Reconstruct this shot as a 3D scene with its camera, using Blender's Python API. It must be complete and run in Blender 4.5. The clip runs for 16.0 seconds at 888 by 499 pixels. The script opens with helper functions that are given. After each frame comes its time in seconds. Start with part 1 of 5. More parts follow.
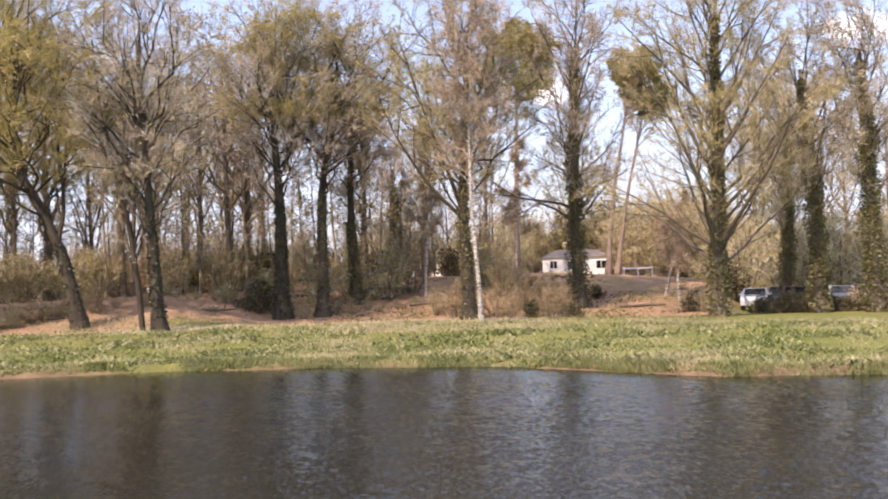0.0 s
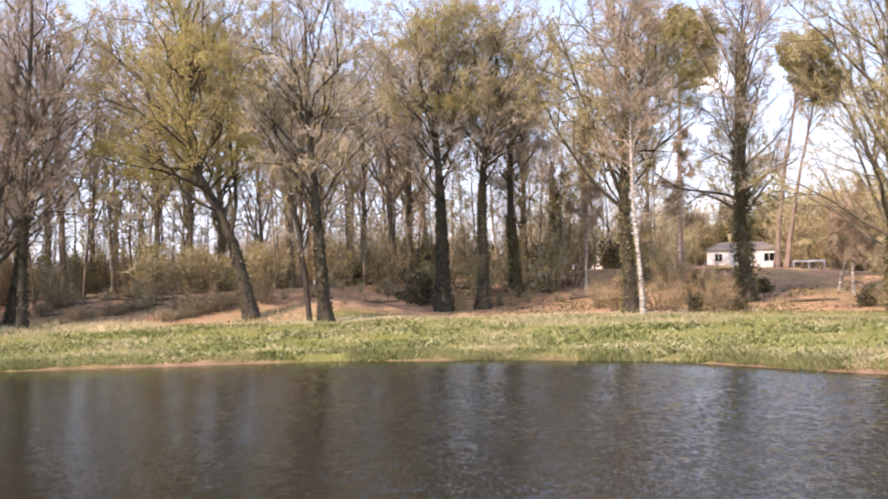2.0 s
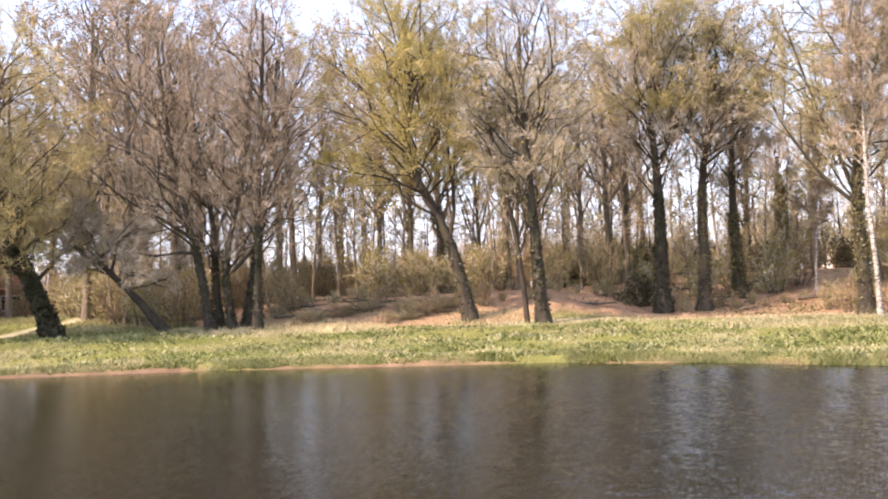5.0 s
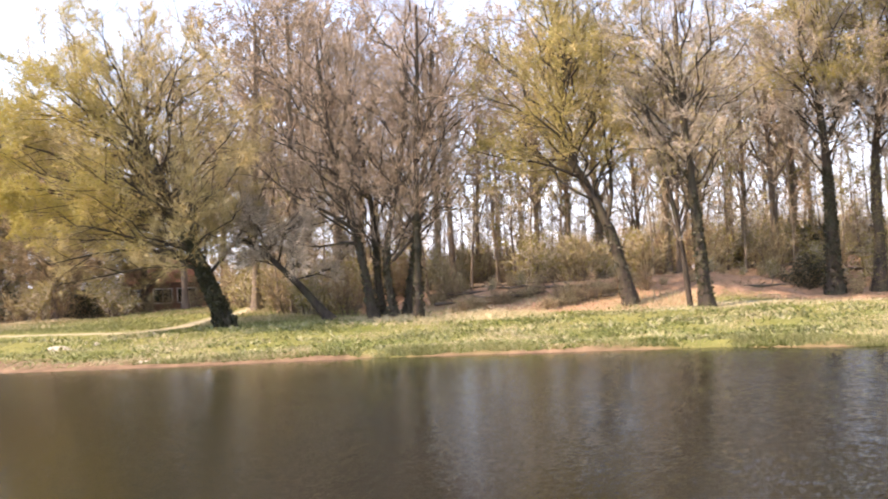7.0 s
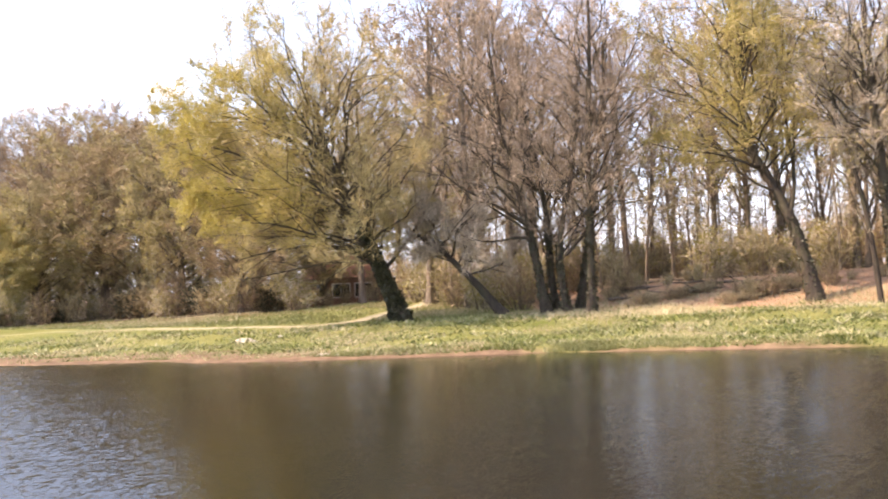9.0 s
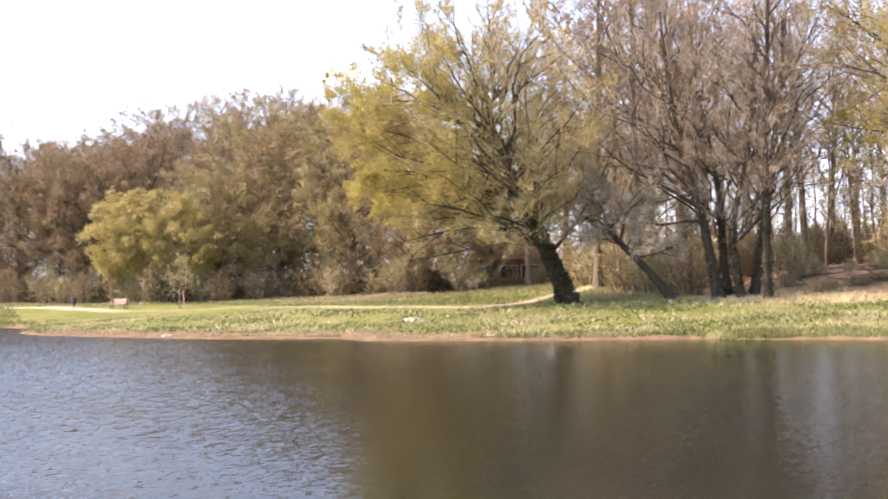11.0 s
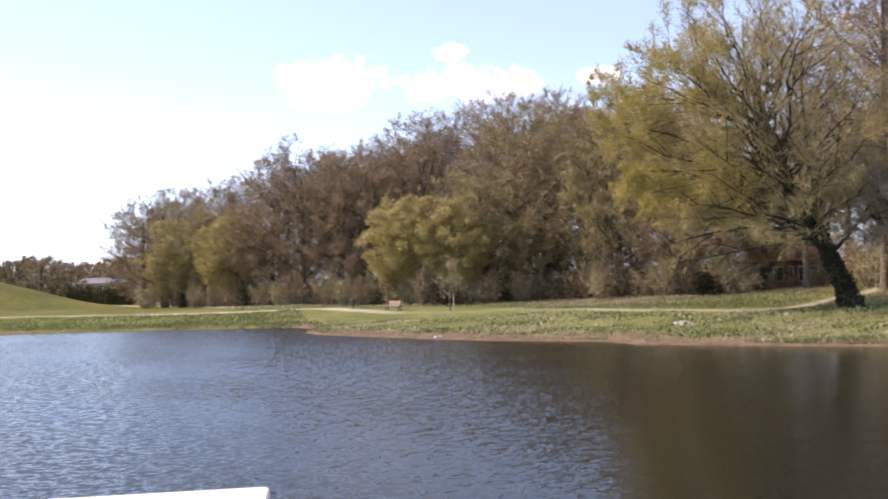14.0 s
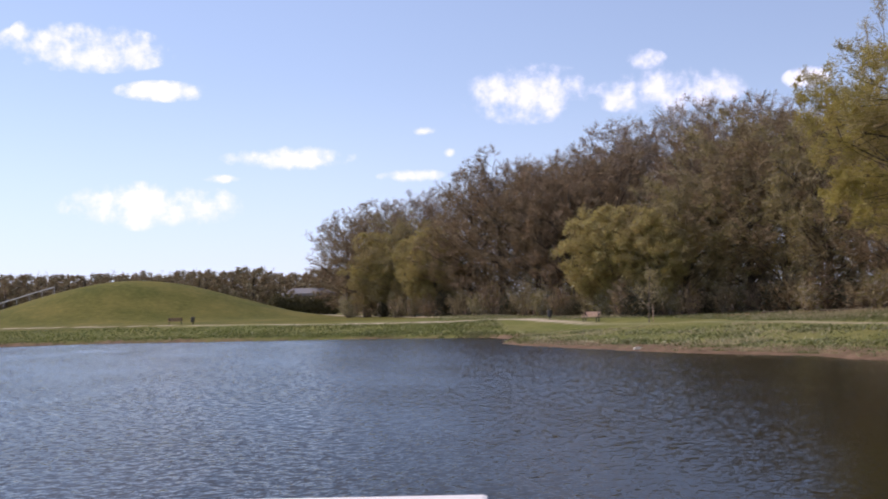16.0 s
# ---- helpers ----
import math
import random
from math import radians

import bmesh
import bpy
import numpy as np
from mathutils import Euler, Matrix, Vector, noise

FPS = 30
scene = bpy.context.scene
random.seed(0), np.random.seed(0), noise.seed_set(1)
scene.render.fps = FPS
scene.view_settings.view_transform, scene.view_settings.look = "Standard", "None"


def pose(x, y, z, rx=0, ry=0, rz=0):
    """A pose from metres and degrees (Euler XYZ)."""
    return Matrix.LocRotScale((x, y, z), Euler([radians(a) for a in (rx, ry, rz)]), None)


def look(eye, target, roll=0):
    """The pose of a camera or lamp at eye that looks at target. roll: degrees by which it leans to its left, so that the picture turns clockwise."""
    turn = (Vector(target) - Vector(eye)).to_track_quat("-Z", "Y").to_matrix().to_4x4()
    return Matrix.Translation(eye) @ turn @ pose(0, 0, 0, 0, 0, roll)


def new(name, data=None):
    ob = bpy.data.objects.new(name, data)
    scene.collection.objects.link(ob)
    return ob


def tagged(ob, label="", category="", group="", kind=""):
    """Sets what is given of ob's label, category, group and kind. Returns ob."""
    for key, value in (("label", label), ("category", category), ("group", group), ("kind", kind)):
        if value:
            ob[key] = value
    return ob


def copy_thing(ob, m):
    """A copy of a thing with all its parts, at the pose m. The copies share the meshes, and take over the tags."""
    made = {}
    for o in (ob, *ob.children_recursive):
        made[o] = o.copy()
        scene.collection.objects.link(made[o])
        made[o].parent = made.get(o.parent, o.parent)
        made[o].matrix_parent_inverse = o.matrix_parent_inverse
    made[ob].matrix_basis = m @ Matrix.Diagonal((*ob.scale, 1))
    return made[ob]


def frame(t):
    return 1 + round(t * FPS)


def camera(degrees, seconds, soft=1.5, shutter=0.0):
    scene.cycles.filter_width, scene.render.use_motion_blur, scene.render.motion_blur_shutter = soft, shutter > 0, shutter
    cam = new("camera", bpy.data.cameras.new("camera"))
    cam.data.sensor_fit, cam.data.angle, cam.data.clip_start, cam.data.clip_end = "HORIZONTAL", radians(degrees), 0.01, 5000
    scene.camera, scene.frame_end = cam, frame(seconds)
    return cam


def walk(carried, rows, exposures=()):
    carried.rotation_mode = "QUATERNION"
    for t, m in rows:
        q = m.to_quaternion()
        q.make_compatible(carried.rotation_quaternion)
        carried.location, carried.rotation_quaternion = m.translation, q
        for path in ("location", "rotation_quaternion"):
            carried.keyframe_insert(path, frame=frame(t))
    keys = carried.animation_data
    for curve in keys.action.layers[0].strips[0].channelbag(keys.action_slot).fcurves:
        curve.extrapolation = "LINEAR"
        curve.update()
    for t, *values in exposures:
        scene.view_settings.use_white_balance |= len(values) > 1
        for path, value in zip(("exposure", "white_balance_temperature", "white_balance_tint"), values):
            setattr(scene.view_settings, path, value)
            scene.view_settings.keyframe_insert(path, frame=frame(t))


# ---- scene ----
# A pond in a park in early spring, panned from a terrace: wood on the far bank, mound and path to one side.

# ---- camera ----
cam = camera(46.0, 16.0, soft=1.85, shutter=0.4)
EYE, ARM = 3.3, 0.25
TURNS = [(0, 0.00, 1.90, 1.36), (0.5, 2.22, 2.01, 1.05), (1, 4.19, 1.92, 1.26), (1.5, 6.41, 1.83, 1.21), (2, 8.70, 1.69, 1.17),
         (2.5, 10.89, 1.69, 1.40), (3, 12.95, 1.97, 1.62), (5.5, 22.47, 1.98, 1.62), (6, 24.50, 1.92, 1.78), (6.5, 26.55, 1.75, 2.08),
         (7, 29.13, 1.62, 2.62), (7.5, 31.84, 1.72, 2.48), (8, 34.33, 1.91, 2.73), (8.5, 36.34, 1.92, 2.67), (9, 38.54, 1.77, 2.65),
         (11.5, 49.75, 1.11, 1.57), (12, 51.93, 1.18, 1.16), (12.5, 54.63, 1.30, 0.58), (13, 57.12, 1.45, 1.62), (13.5, 59.45, 1.63, 1.85),
         (14, 62.09, 1.77, 2.01), (14.5, 64.90, 2.13, 2.00), (15, 67.48, 2.41, 1.93), (15.5, 70.31, 2.64, 1.92), (16, 72.82, 2.71, 1.85)]
walk(cam, [(t, pose(-ARM * math.sin(radians(y)), ARM * math.cos(radians(y)), EYE, 90 + p, r, y)) for t, y, p, r in TURNS],
     [(0, 1.03, 7350, 26), (3, 1.42, 7500, 26), (6, 1.60, 7750, 26), (7.5, 1.67, 7800, 26), (9, 1.65, 7800, 26), (12.5, 1.56, 7200, 26), (13, 1.24, 7000, 26), (13.5, 0.98, 6950, 26), (14, 0.74, 6950, 26), (14.5, 0.54, 6900, 26), (16, -0.06, 6750, 27)])

# ---- light ----
SUN_EL, SUN_AZ = 40.0, 142.0          # azimuth counted anticlockwise from +y
sun_dir = Vector((-math.sin(radians(SUN_AZ)) * math.cos(radians(SUN_EL)), math.cos(radians(SUN_AZ)) * math.cos(radians(SUN_EL)), math.sin(radians(SUN_EL))))
lamp = bpy.data.lights.new("sun", "SUN")
lamp.energy, lamp.angle, lamp.color = 3.5, radians(0.6), (1.0, 0.88, 0.72)
new("sun", lamp).matrix_world = look(sun_dir * 200, (0, 0, 0))


def bearing(az, d, z=0.0):
    """A point d metres from the origin at an azimuth (degrees, anticlockwise from +y)."""
    return Vector((-math.sin(radians(az)) * d, math.cos(radians(az)) * d, z))


world = bpy.data.worlds.new("sky")
scene.world = world
world.use_nodes = True
wt = world.node_tree
wt.nodes.clear()


def wnode(kind, **kw):
    n = wt.nodes.new(kind)
    for k, v in kw.items():
        n.inputs[k.replace("_", " ")].default_value = v
    return n


def wmath(op, a, b=None):
    n = wt.nodes.new("ShaderNodeMath")
    n.operation = op
    for i, v in enumerate((a, b)):
        if v is None:
            continue
        if isinstance(v, (int, float)):
            n.inputs[i].default_value = v
        else:
            wt.links.new(v, n.inputs[i])
    return n.outputs[0]


sky = wt.nodes.new("ShaderNodeTexSky")
sky.sky_type, sky.sun_disc = "NISHITA", False
sky.sun_elevation, sky.sun_rotation = radians(SUN_EL), radians(-SUN_AZ)
sky.air_density, sky.dust_density, sky.ozone_density = 1.0, 0.05, 2.4
way = wt.nodes.new("ShaderNodeTexCoord")
# cumulus clouds: azimuth, elevation, half width, half height (degrees)
CLOUDS = [(91.5, 13.5, 4.8, 1.37), (94.6, 14.1, 0.6, 0.62), (87.6, 11.4, 2.7, 0.62), (67.8, 11.0, 3.9, 1.79), (60.3, 10.7, 4.3, 1.43), (61.5, 12.4, 1.3, 0.66), (53.2, 10.8, 1.3, 0.66), (81.0, 7.9, 3.9, 0.75), (88.2, 5.4, 5.1, 1.43), (84.6, 6.8, 1.4, 0.27),
          (74.4, 6.8, 2.0, 0.43), (73.6, 9.2, 0.9, 0.32), (72.3, 8.0, 0.4, 0.29),
          (-6.2, 10.4, 1.7, 1.0), (-22.5, 12.4, 2.4, 1.1),
          (110, 12, 8, 2.5), (130, 25, 10, 4), (180, 22, 14, 4), (230, 18, 12, 4), (285, 24, 13, 5), (320, 12, 10, 3)]
best = None
for az, el, sx, sy in CLOUDS:
    c = bearing(az, math.cos(radians(el)), math.sin(radians(el)))
    r = Vector((math.cos(radians(az)), math.sin(radians(az)), 0))
    dots = []
    for axis, size in ((r, sx), (r.cross(c), sy)):
        n = wt.nodes.new("ShaderNodeVectorMath")
        n.operation = "DOT_PRODUCT"
        wt.links.new(way.outputs["Generated"], n.inputs[0])
        n.inputs[1].default_value = axis
        dots.append(wmath("POWER", wmath("ABSOLUTE", wmath("DIVIDE", n.outputs["Value"], math.sin(radians(size)))), 2.0))
    n = wt.nodes.new("ShaderNodeVectorMath")
    n.operation = "DOT_PRODUCT"
    wt.links.new(way.outputs["Generated"], n.inputs[0])
    n.inputs[1].default_value = c
    ahead = wmath("GREATER_THAN", n.outputs["Value"], 0.5)
    v = wmath("MULTIPLY", wmath("MAXIMUM", wmath("SUBTRACT", 1.0, wmath("ADD", dots[0], dots[1])), 0.0), ahead)
    best = v if best is None else wmath("MAXIMUM", best, v)
# scattered fair-weather cloud higher up, all round
high = wnode("ShaderNodeTexNoise", Scale=4.5, Detail=4.0, Roughness=0.5)
wt.links.new(way.outputs["Generated"], high.inputs["Vector"])
sep = wt.nodes.new("ShaderNodeSeparateXYZ")
wt.links.new(way.outputs["Generated"], sep.inputs["Vector"])
over = wt.nodes.new("ShaderNodeMapRange")
over.inputs["From Min"].default_value, over.inputs["From Max"].default_value = 0.27, 0.36
wt.links.new(sep.outputs["Z"], over.inputs["Value"])
best = wmath("MAXIMUM", best, wmath("MULTIPLY", wmath("MAXIMUM", wmath("MULTIPLY", wmath("SUBTRACT", high.outputs["Fac"], 0.47), 6.0), 0.0), over.outputs["Result"]))
puff = wnode("ShaderNodeTexNoise", Scale=24.0, Detail=8.0, Roughness=0.55)
wt.links.new(way.outputs["Generated"], puff.inputs["Vector"])
wisp = wnode("ShaderNodeTexNoise", Scale=62.0, Detail=6.0, Roughness=0.6)
wt.links.new(way.outputs["Generated"], wisp.inputs["Vector"])
edge = wmath("ADD", best, wmath("ADD", wmath("MULTIPLY", wmath("SUBTRACT", puff.outputs["Fac"], 0.5), 2.8), wmath("MULTIPLY", wmath("SUBTRACT", wisp.outputs["Fac"], 0.52), 2.0)))
mask = wt.nodes.new("ShaderNodeMapRange")
mask.interpolation_type = "SMOOTHSTEP"
wt.links.new(wmath("MULTIPLY", edge, wmath("MINIMUM", wmath("MULTIPLY", best, 6.0), 1.0)), mask.inputs["Value"])
mask.inputs["From Min"].default_value, mask.inputs["From Max"].default_value = 0.0, 1.15
blend = wt.nodes.new("ShaderNodeMix")
blend.data_type = "RGBA"
wt.links.new(wmath("MULTIPLY", mask.outputs["Result"], 0.82), blend.inputs["Factor"])
# thin spring haze, thickest at the horizon
haze_depth = wt.nodes.new("ShaderNodeMapRange")
haze_depth.interpolation_type = "SMOOTHSTEP"
haze_depth.inputs["From Min"].default_value, haze_depth.inputs["From Max"].default_value = 0.0, 0.22
haze_depth.inputs["To Min"].default_value, haze_depth.inputs["To Max"].default_value = 0.72, 0.28
wt.links.new(sep.outputs["Z"], haze_depth.inputs["Value"])
haze = wt.nodes.new("ShaderNodeMix")
haze.data_type = "RGBA"
# brighter towards the sun's side of the sky
sunward = wt.nodes.new("ShaderNodeVectorMath")
sunward.operation = "DOT_PRODUCT"
wt.links.new(way.outputs["Generated"], sunward.inputs[0])
sunward.inputs[1].default_value = (sun_dir.x / math.cos(radians(SUN_EL)), sun_dir.y / math.cos(radians(SUN_EL)), 0)
veil = wt.nodes.new("ShaderNodeMapRange")
veil.inputs["From Min"].default_value, veil.inputs["From Max"].default_value = -0.95, 0.45
veil.inputs["To Min"].default_value, veil.inputs["To Max"].default_value = 0.0, 1.0
wt.links.new(sunward.outputs["Value"], veil.inputs["Value"])
wt.links.new(wmath("MULTIPLY", haze_depth.outputs["Result"], wmath("SUBTRACT", 1.2, wmath("MULTIPLY", veil.outputs["Result"], 0.2))), haze.inputs["Factor"])
wt.links.new(sky.outputs["Color"], haze.inputs["A"])
tint = wt.nodes.new("ShaderNodeMix")
tint.data_type = "RGBA"
wt.links.new(veil.outputs["Result"], tint.inputs["Factor"])
tint.inputs["A"].default_value, tint.inputs["B"].default_value = (1.5, 1.75, 2.7, 1), (4.3, 5.9, 8.3, 1)
wt.links.new(tint.outputs["Result"], haze.inputs["B"])
wt.links.new(haze.outputs["Result"], blend.inputs["A"])
body = wt.nodes.new("ShaderNodeMix")
body.data_type = "RGBA"
wt.links.new(wmath("MINIMUM", wmath("MAXIMUM", wmath("MULTIPLY", edge, 0.55), 0.0), 1.0), body.inputs["Factor"])
body.inputs["A"].default_value, body.inputs["B"].default_value = (6.3, 7.0, 8.4, 1), (9.2, 9.5, 10.1, 1)
wt.links.new(body.outputs["Result"], blend.inputs["B"])
back = wnode("ShaderNodeBackground", Strength=0.15)
wt.links.new(blend.outputs["Result"], back.inputs["Color"])
wout = wt.nodes.new("ShaderNodeOutputWorld")
wt.links.new(back.outputs["Background"], wout.inputs["Surface"])


# ---- materials ----
def ramp(nt, fac, stops):
    n = nt.nodes.new("ShaderNodeValToRGB")
    while len(n.color_ramp.elements) < len(stops):
        n.color_ramp.elements.new(0.5)
    for e, (p, c) in zip(n.color_ramp.elements, stops):
        e.position, e.color = p, (*c, 1)
    nt.links.new(fac, n.inputs["Fac"])
    return n.outputs["Color"]


def noise_of(nt, scale, detail=5.0, rough=0.6, stretch=None, coords="Object"):
    tc = nt.nodes.new("ShaderNodeTexCoord")
    n = nt.nodes.new("ShaderNodeTexNoise")
    n.inputs["Scale"].default_value, n.inputs["Detail"].default_value, n.inputs["Roughness"].default_value = scale, detail, rough
    src = tc.outputs[coords]
    if stretch:
        m = nt.nodes.new("ShaderNodeMapping")
        m.inputs["Scale"].default_value = stretch
        nt.links.new(src, m.inputs["Vector"])
        src = m.outputs["Vector"]
    nt.links.new(src, n.inputs["Vector"])
    return n.outputs["Fac"]


def mix(nt, fac, a, b, kind="MIX"):
    n = nt.nodes.new("ShaderNodeMix")
    n.data_type, n.blend_type = "RGBA", kind
    for sock, v in ((n.inputs["Factor"], fac), (n.inputs["A"], a), (n.inputs["B"], b)):
        if isinstance(v, (int, float)):
            sock.default_value = v
        elif isinstance(v, tuple):
            sock.default_value = (*v, 1)
        else:
            nt.links.new(v, sock)
    return n.outputs["Result"]


def base(name, rough=0.8, metal=0.0):
    m = bpy.data.materials.new(name)
    m.use_nodes = True
    b = m.node_tree.nodes["Principled BSDF"]
    b.inputs["Roughness"].default_value, b.inputs["Metallic"].default_value = rough, metal
    return m, m.node_tree, b


def bump(nt, b, height, strength=0.4, dist=0.02):
    n = nt.nodes.new("ShaderNodeBump")
    n.inputs["Strength"].default_value, n.inputs["Distance"].default_value = strength, dist
    nt.links.new(height, n.inputs["Height"])
    nt.links.new(n.outputs["Normal"], b.inputs["Normal"])


def mottled(name, lo, hi, scale=4.0, rough=0.8, metal=0.0, relief=0.3, stretch=None):
    """A plain surface with two scales of variation and fine relief."""
    m, nt, b = base(name, rough, metal)
    big, fine = noise_of(nt, scale, 4, 0.6, stretch), noise_of(nt, scale * 9, 3, 0.6, stretch)
    c = ramp(nt, big, [(0.3, lo), (0.7, hi)])
    nt.links.new(mix(nt, 0.35, c, ramp(nt, fine, [(0.3, lo), (0.7, hi)])), b.inputs["Base Color"])
    if relief:
        bump(nt, b, fine, relief, 0.01)
    return m


def bark(name, dark, light, ridge=1.0):
    m, nt, b = base(name, 0.9)
    rough_bark = noise_of(nt, 7.0, 6, 0.7, (1, 1, 0.18))
    stain = noise_of(nt, 0.8, 4, 0.6)
    c = ramp(nt, rough_bark, [(0.32, dark), (0.68, light)])
    green = ramp(nt, stain, [(0.45, (0, 0, 0)), (0.75, (1, 1, 1))])
    nt.links.new(mix(nt, mix(nt, 0.35, (0, 0, 0), green), c, (0.10, 0.105, 0.045)), b.inputs["Base Color"])
    bump(nt, b, rough_bark, 0.8 * ridge, 0.04)
    return m


def leafy(name, colours, glow=0.35):
    """Leaves: colour varies leaf by leaf, and light passes through them."""
    m, nt, b = base(name, 0.55)
    g = nt.nodes.new("ShaderNodeNewGeometry")
    stops = [(i / max(1, len(colours) - 1), c) for i, c in enumerate(colours)]
    c = ramp(nt, g.outputs["Random Per Island"], stops)
    patch = ramp(nt, noise_of(nt, 0.35, 3), [(0.3, (0.72, 0.72, 0.72)), (0.7, (1.1, 1.1, 1.06))])
    c = mix(nt, 1.0, c, patch, "MULTIPLY")
    nt.links.new(c, b.inputs["Base Color"])
    t = nt.nodes.new("ShaderNodeBsdfTranslucent")
    nt.links.new(c, t.inputs["Color"])
    s = nt.nodes.new("ShaderNodeMixShader")
    s.inputs["Fac"].default_value = glow
    out = nt.nodes["Material Output"]
    nt.links.new(b.outputs["BSDF"], s.inputs[1])
    nt.links.new(t.outputs["BSDF"], s.inputs[2])
    nt.links.new(s.outputs["Shader"], out.inputs["Surface"])
    return m


def twiggy(name, lo, hi):
    m, nt, b = base(name, 0.85)
    b.inputs["Specular IOR Level"].default_value = 0.2
    g = nt.nodes.new("ShaderNodeNewGeometry")
    nt.links.new(ramp(nt, g.outputs["Random Per Island"], [(0, lo), (1, hi)]), b.inputs["Base Color"])
    return m


BARK = bark("oak_bark", (0.034, 0.027, 0.02), (0.155, 0.12, 0.09))
BARK_DARK = bark("dark_oak_bark", (0.014, 0.011, 0.009), (0.065, 0.048, 0.034))
BARK_GREY = bark("grey_brown_bark", (0.06, 0.048, 0.036), (0.21, 0.165, 0.125))
BARK_PALE = bark("ash_bark", (0.10, 0.085, 0.065), (0.30, 0.25, 0.19))
BARK_PINE = bark("pine_bark", (0.13, 0.095, 0.08), (0.32, 0.235, 0.20))
TWIG = twiggy("brown_twigs", (0.15, 0.12, 0.095), (0.60, 0.515, 0.405))
# paler twigs for the wood's interior: sunlight on them is put into the colour
TWIG_PALE = twiggy("pale_olive_twigs", (0.26, 0.225, 0.165), (0.63, 0.565, 0.44))
TWIG_RED = twiggy("reddish_twigs", (0.13, 0.097, 0.07), (0.55, 0.435, 0.325))
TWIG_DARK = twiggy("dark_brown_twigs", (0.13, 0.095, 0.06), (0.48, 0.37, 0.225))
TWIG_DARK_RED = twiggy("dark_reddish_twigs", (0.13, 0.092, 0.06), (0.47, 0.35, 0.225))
TWIG_YELLOW = twiggy("budding_yellow_twigs", (0.27, 0.21, 0.10), (0.53, 0.43, 0.21))
TWIG_OLIVE = twiggy("olive_twigs", (0.20, 0.17, 0.095), (0.47, 0.395, 0.235))
LEAF_YELLOW = leafy("young_yellow_leaves", [(0.34, 0.29, 0.075), (0.46, 0.39, 0.12), (0.28, 0.25, 0.07), (0.53, 0.45, 0.16)])
LEAF_GOLD = leafy("golden_young_leaves", [(0.40, 0.33, 0.07), (0.52, 0.44, 0.115), (0.33, 0.285, 0.065), (0.58, 0.49, 0.16)])
LEAF_GREEN = leafy("young_green_leaves", [(0.25, 0.225, 0.06), (0.36, 0.315, 0.09), (0.20, 0.19, 0.05), (0.42, 0.36, 0.11)])
LEAF_BRIGHT = leafy("bright_spring_leaves", [(0.44, 0.38, 0.13), (0.57, 0.50, 0.19), (0.36, 0.32, 0.11), (0.64, 0.56, 0.24)], 0.5)
LEAF_BROWN = leafy("bronze_buds", [(0.235, 0.165, 0.092), (0.335, 0.24, 0.14), (0.19, 0.137, 0.085), (0.31, 0.24, 0.12)])
LEAF_IVY = leafy("ivy_leaves", [(0.075, 0.072, 0.026), (0.155, 0.14, 0.05), (0.095, 0.088, 0.034), (0.20, 0.172, 0.075)], 0.15)
LEAF_PINE = leafy("pine_needles", [(0.20, 0.17, 0.05), (0.31, 0.26, 0.08), (0.17, 0.15, 0.042), (0.38, 0.31, 0.105)], 0.3)
# darker copy of the ivy leaves: their shade is put into the colour
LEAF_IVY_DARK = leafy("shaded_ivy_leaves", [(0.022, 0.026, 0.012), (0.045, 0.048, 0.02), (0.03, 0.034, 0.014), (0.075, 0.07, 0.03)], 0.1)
GRASS = leafy("grass_blades", [(0.15, 0.175, 0.06), (0.23, 0.245, 0.09), (0.31, 0.30, 0.14), (0.17, 0.20, 0.065), (0.42, 0.40, 0.22)], 0.3)


def birch_bark():
    m, nt, b = base("birch_bark", 0.7)
    marks = noise_of(nt, 5.0, 5, 0.7, (1, 1, 3.0))
    c = ramp(nt, marks, [(0.42, (0.06, 0.05, 0.045)), (0.52, (0.38, 0.34, 0.30)), (0.72, (0.62, 0.58, 0.53))])
    nt.links.new(c, b.inputs["Base Color"])
    bump(nt, b, marks, 0.3, 0.02)
    return m


BIRCH = birch_bark()


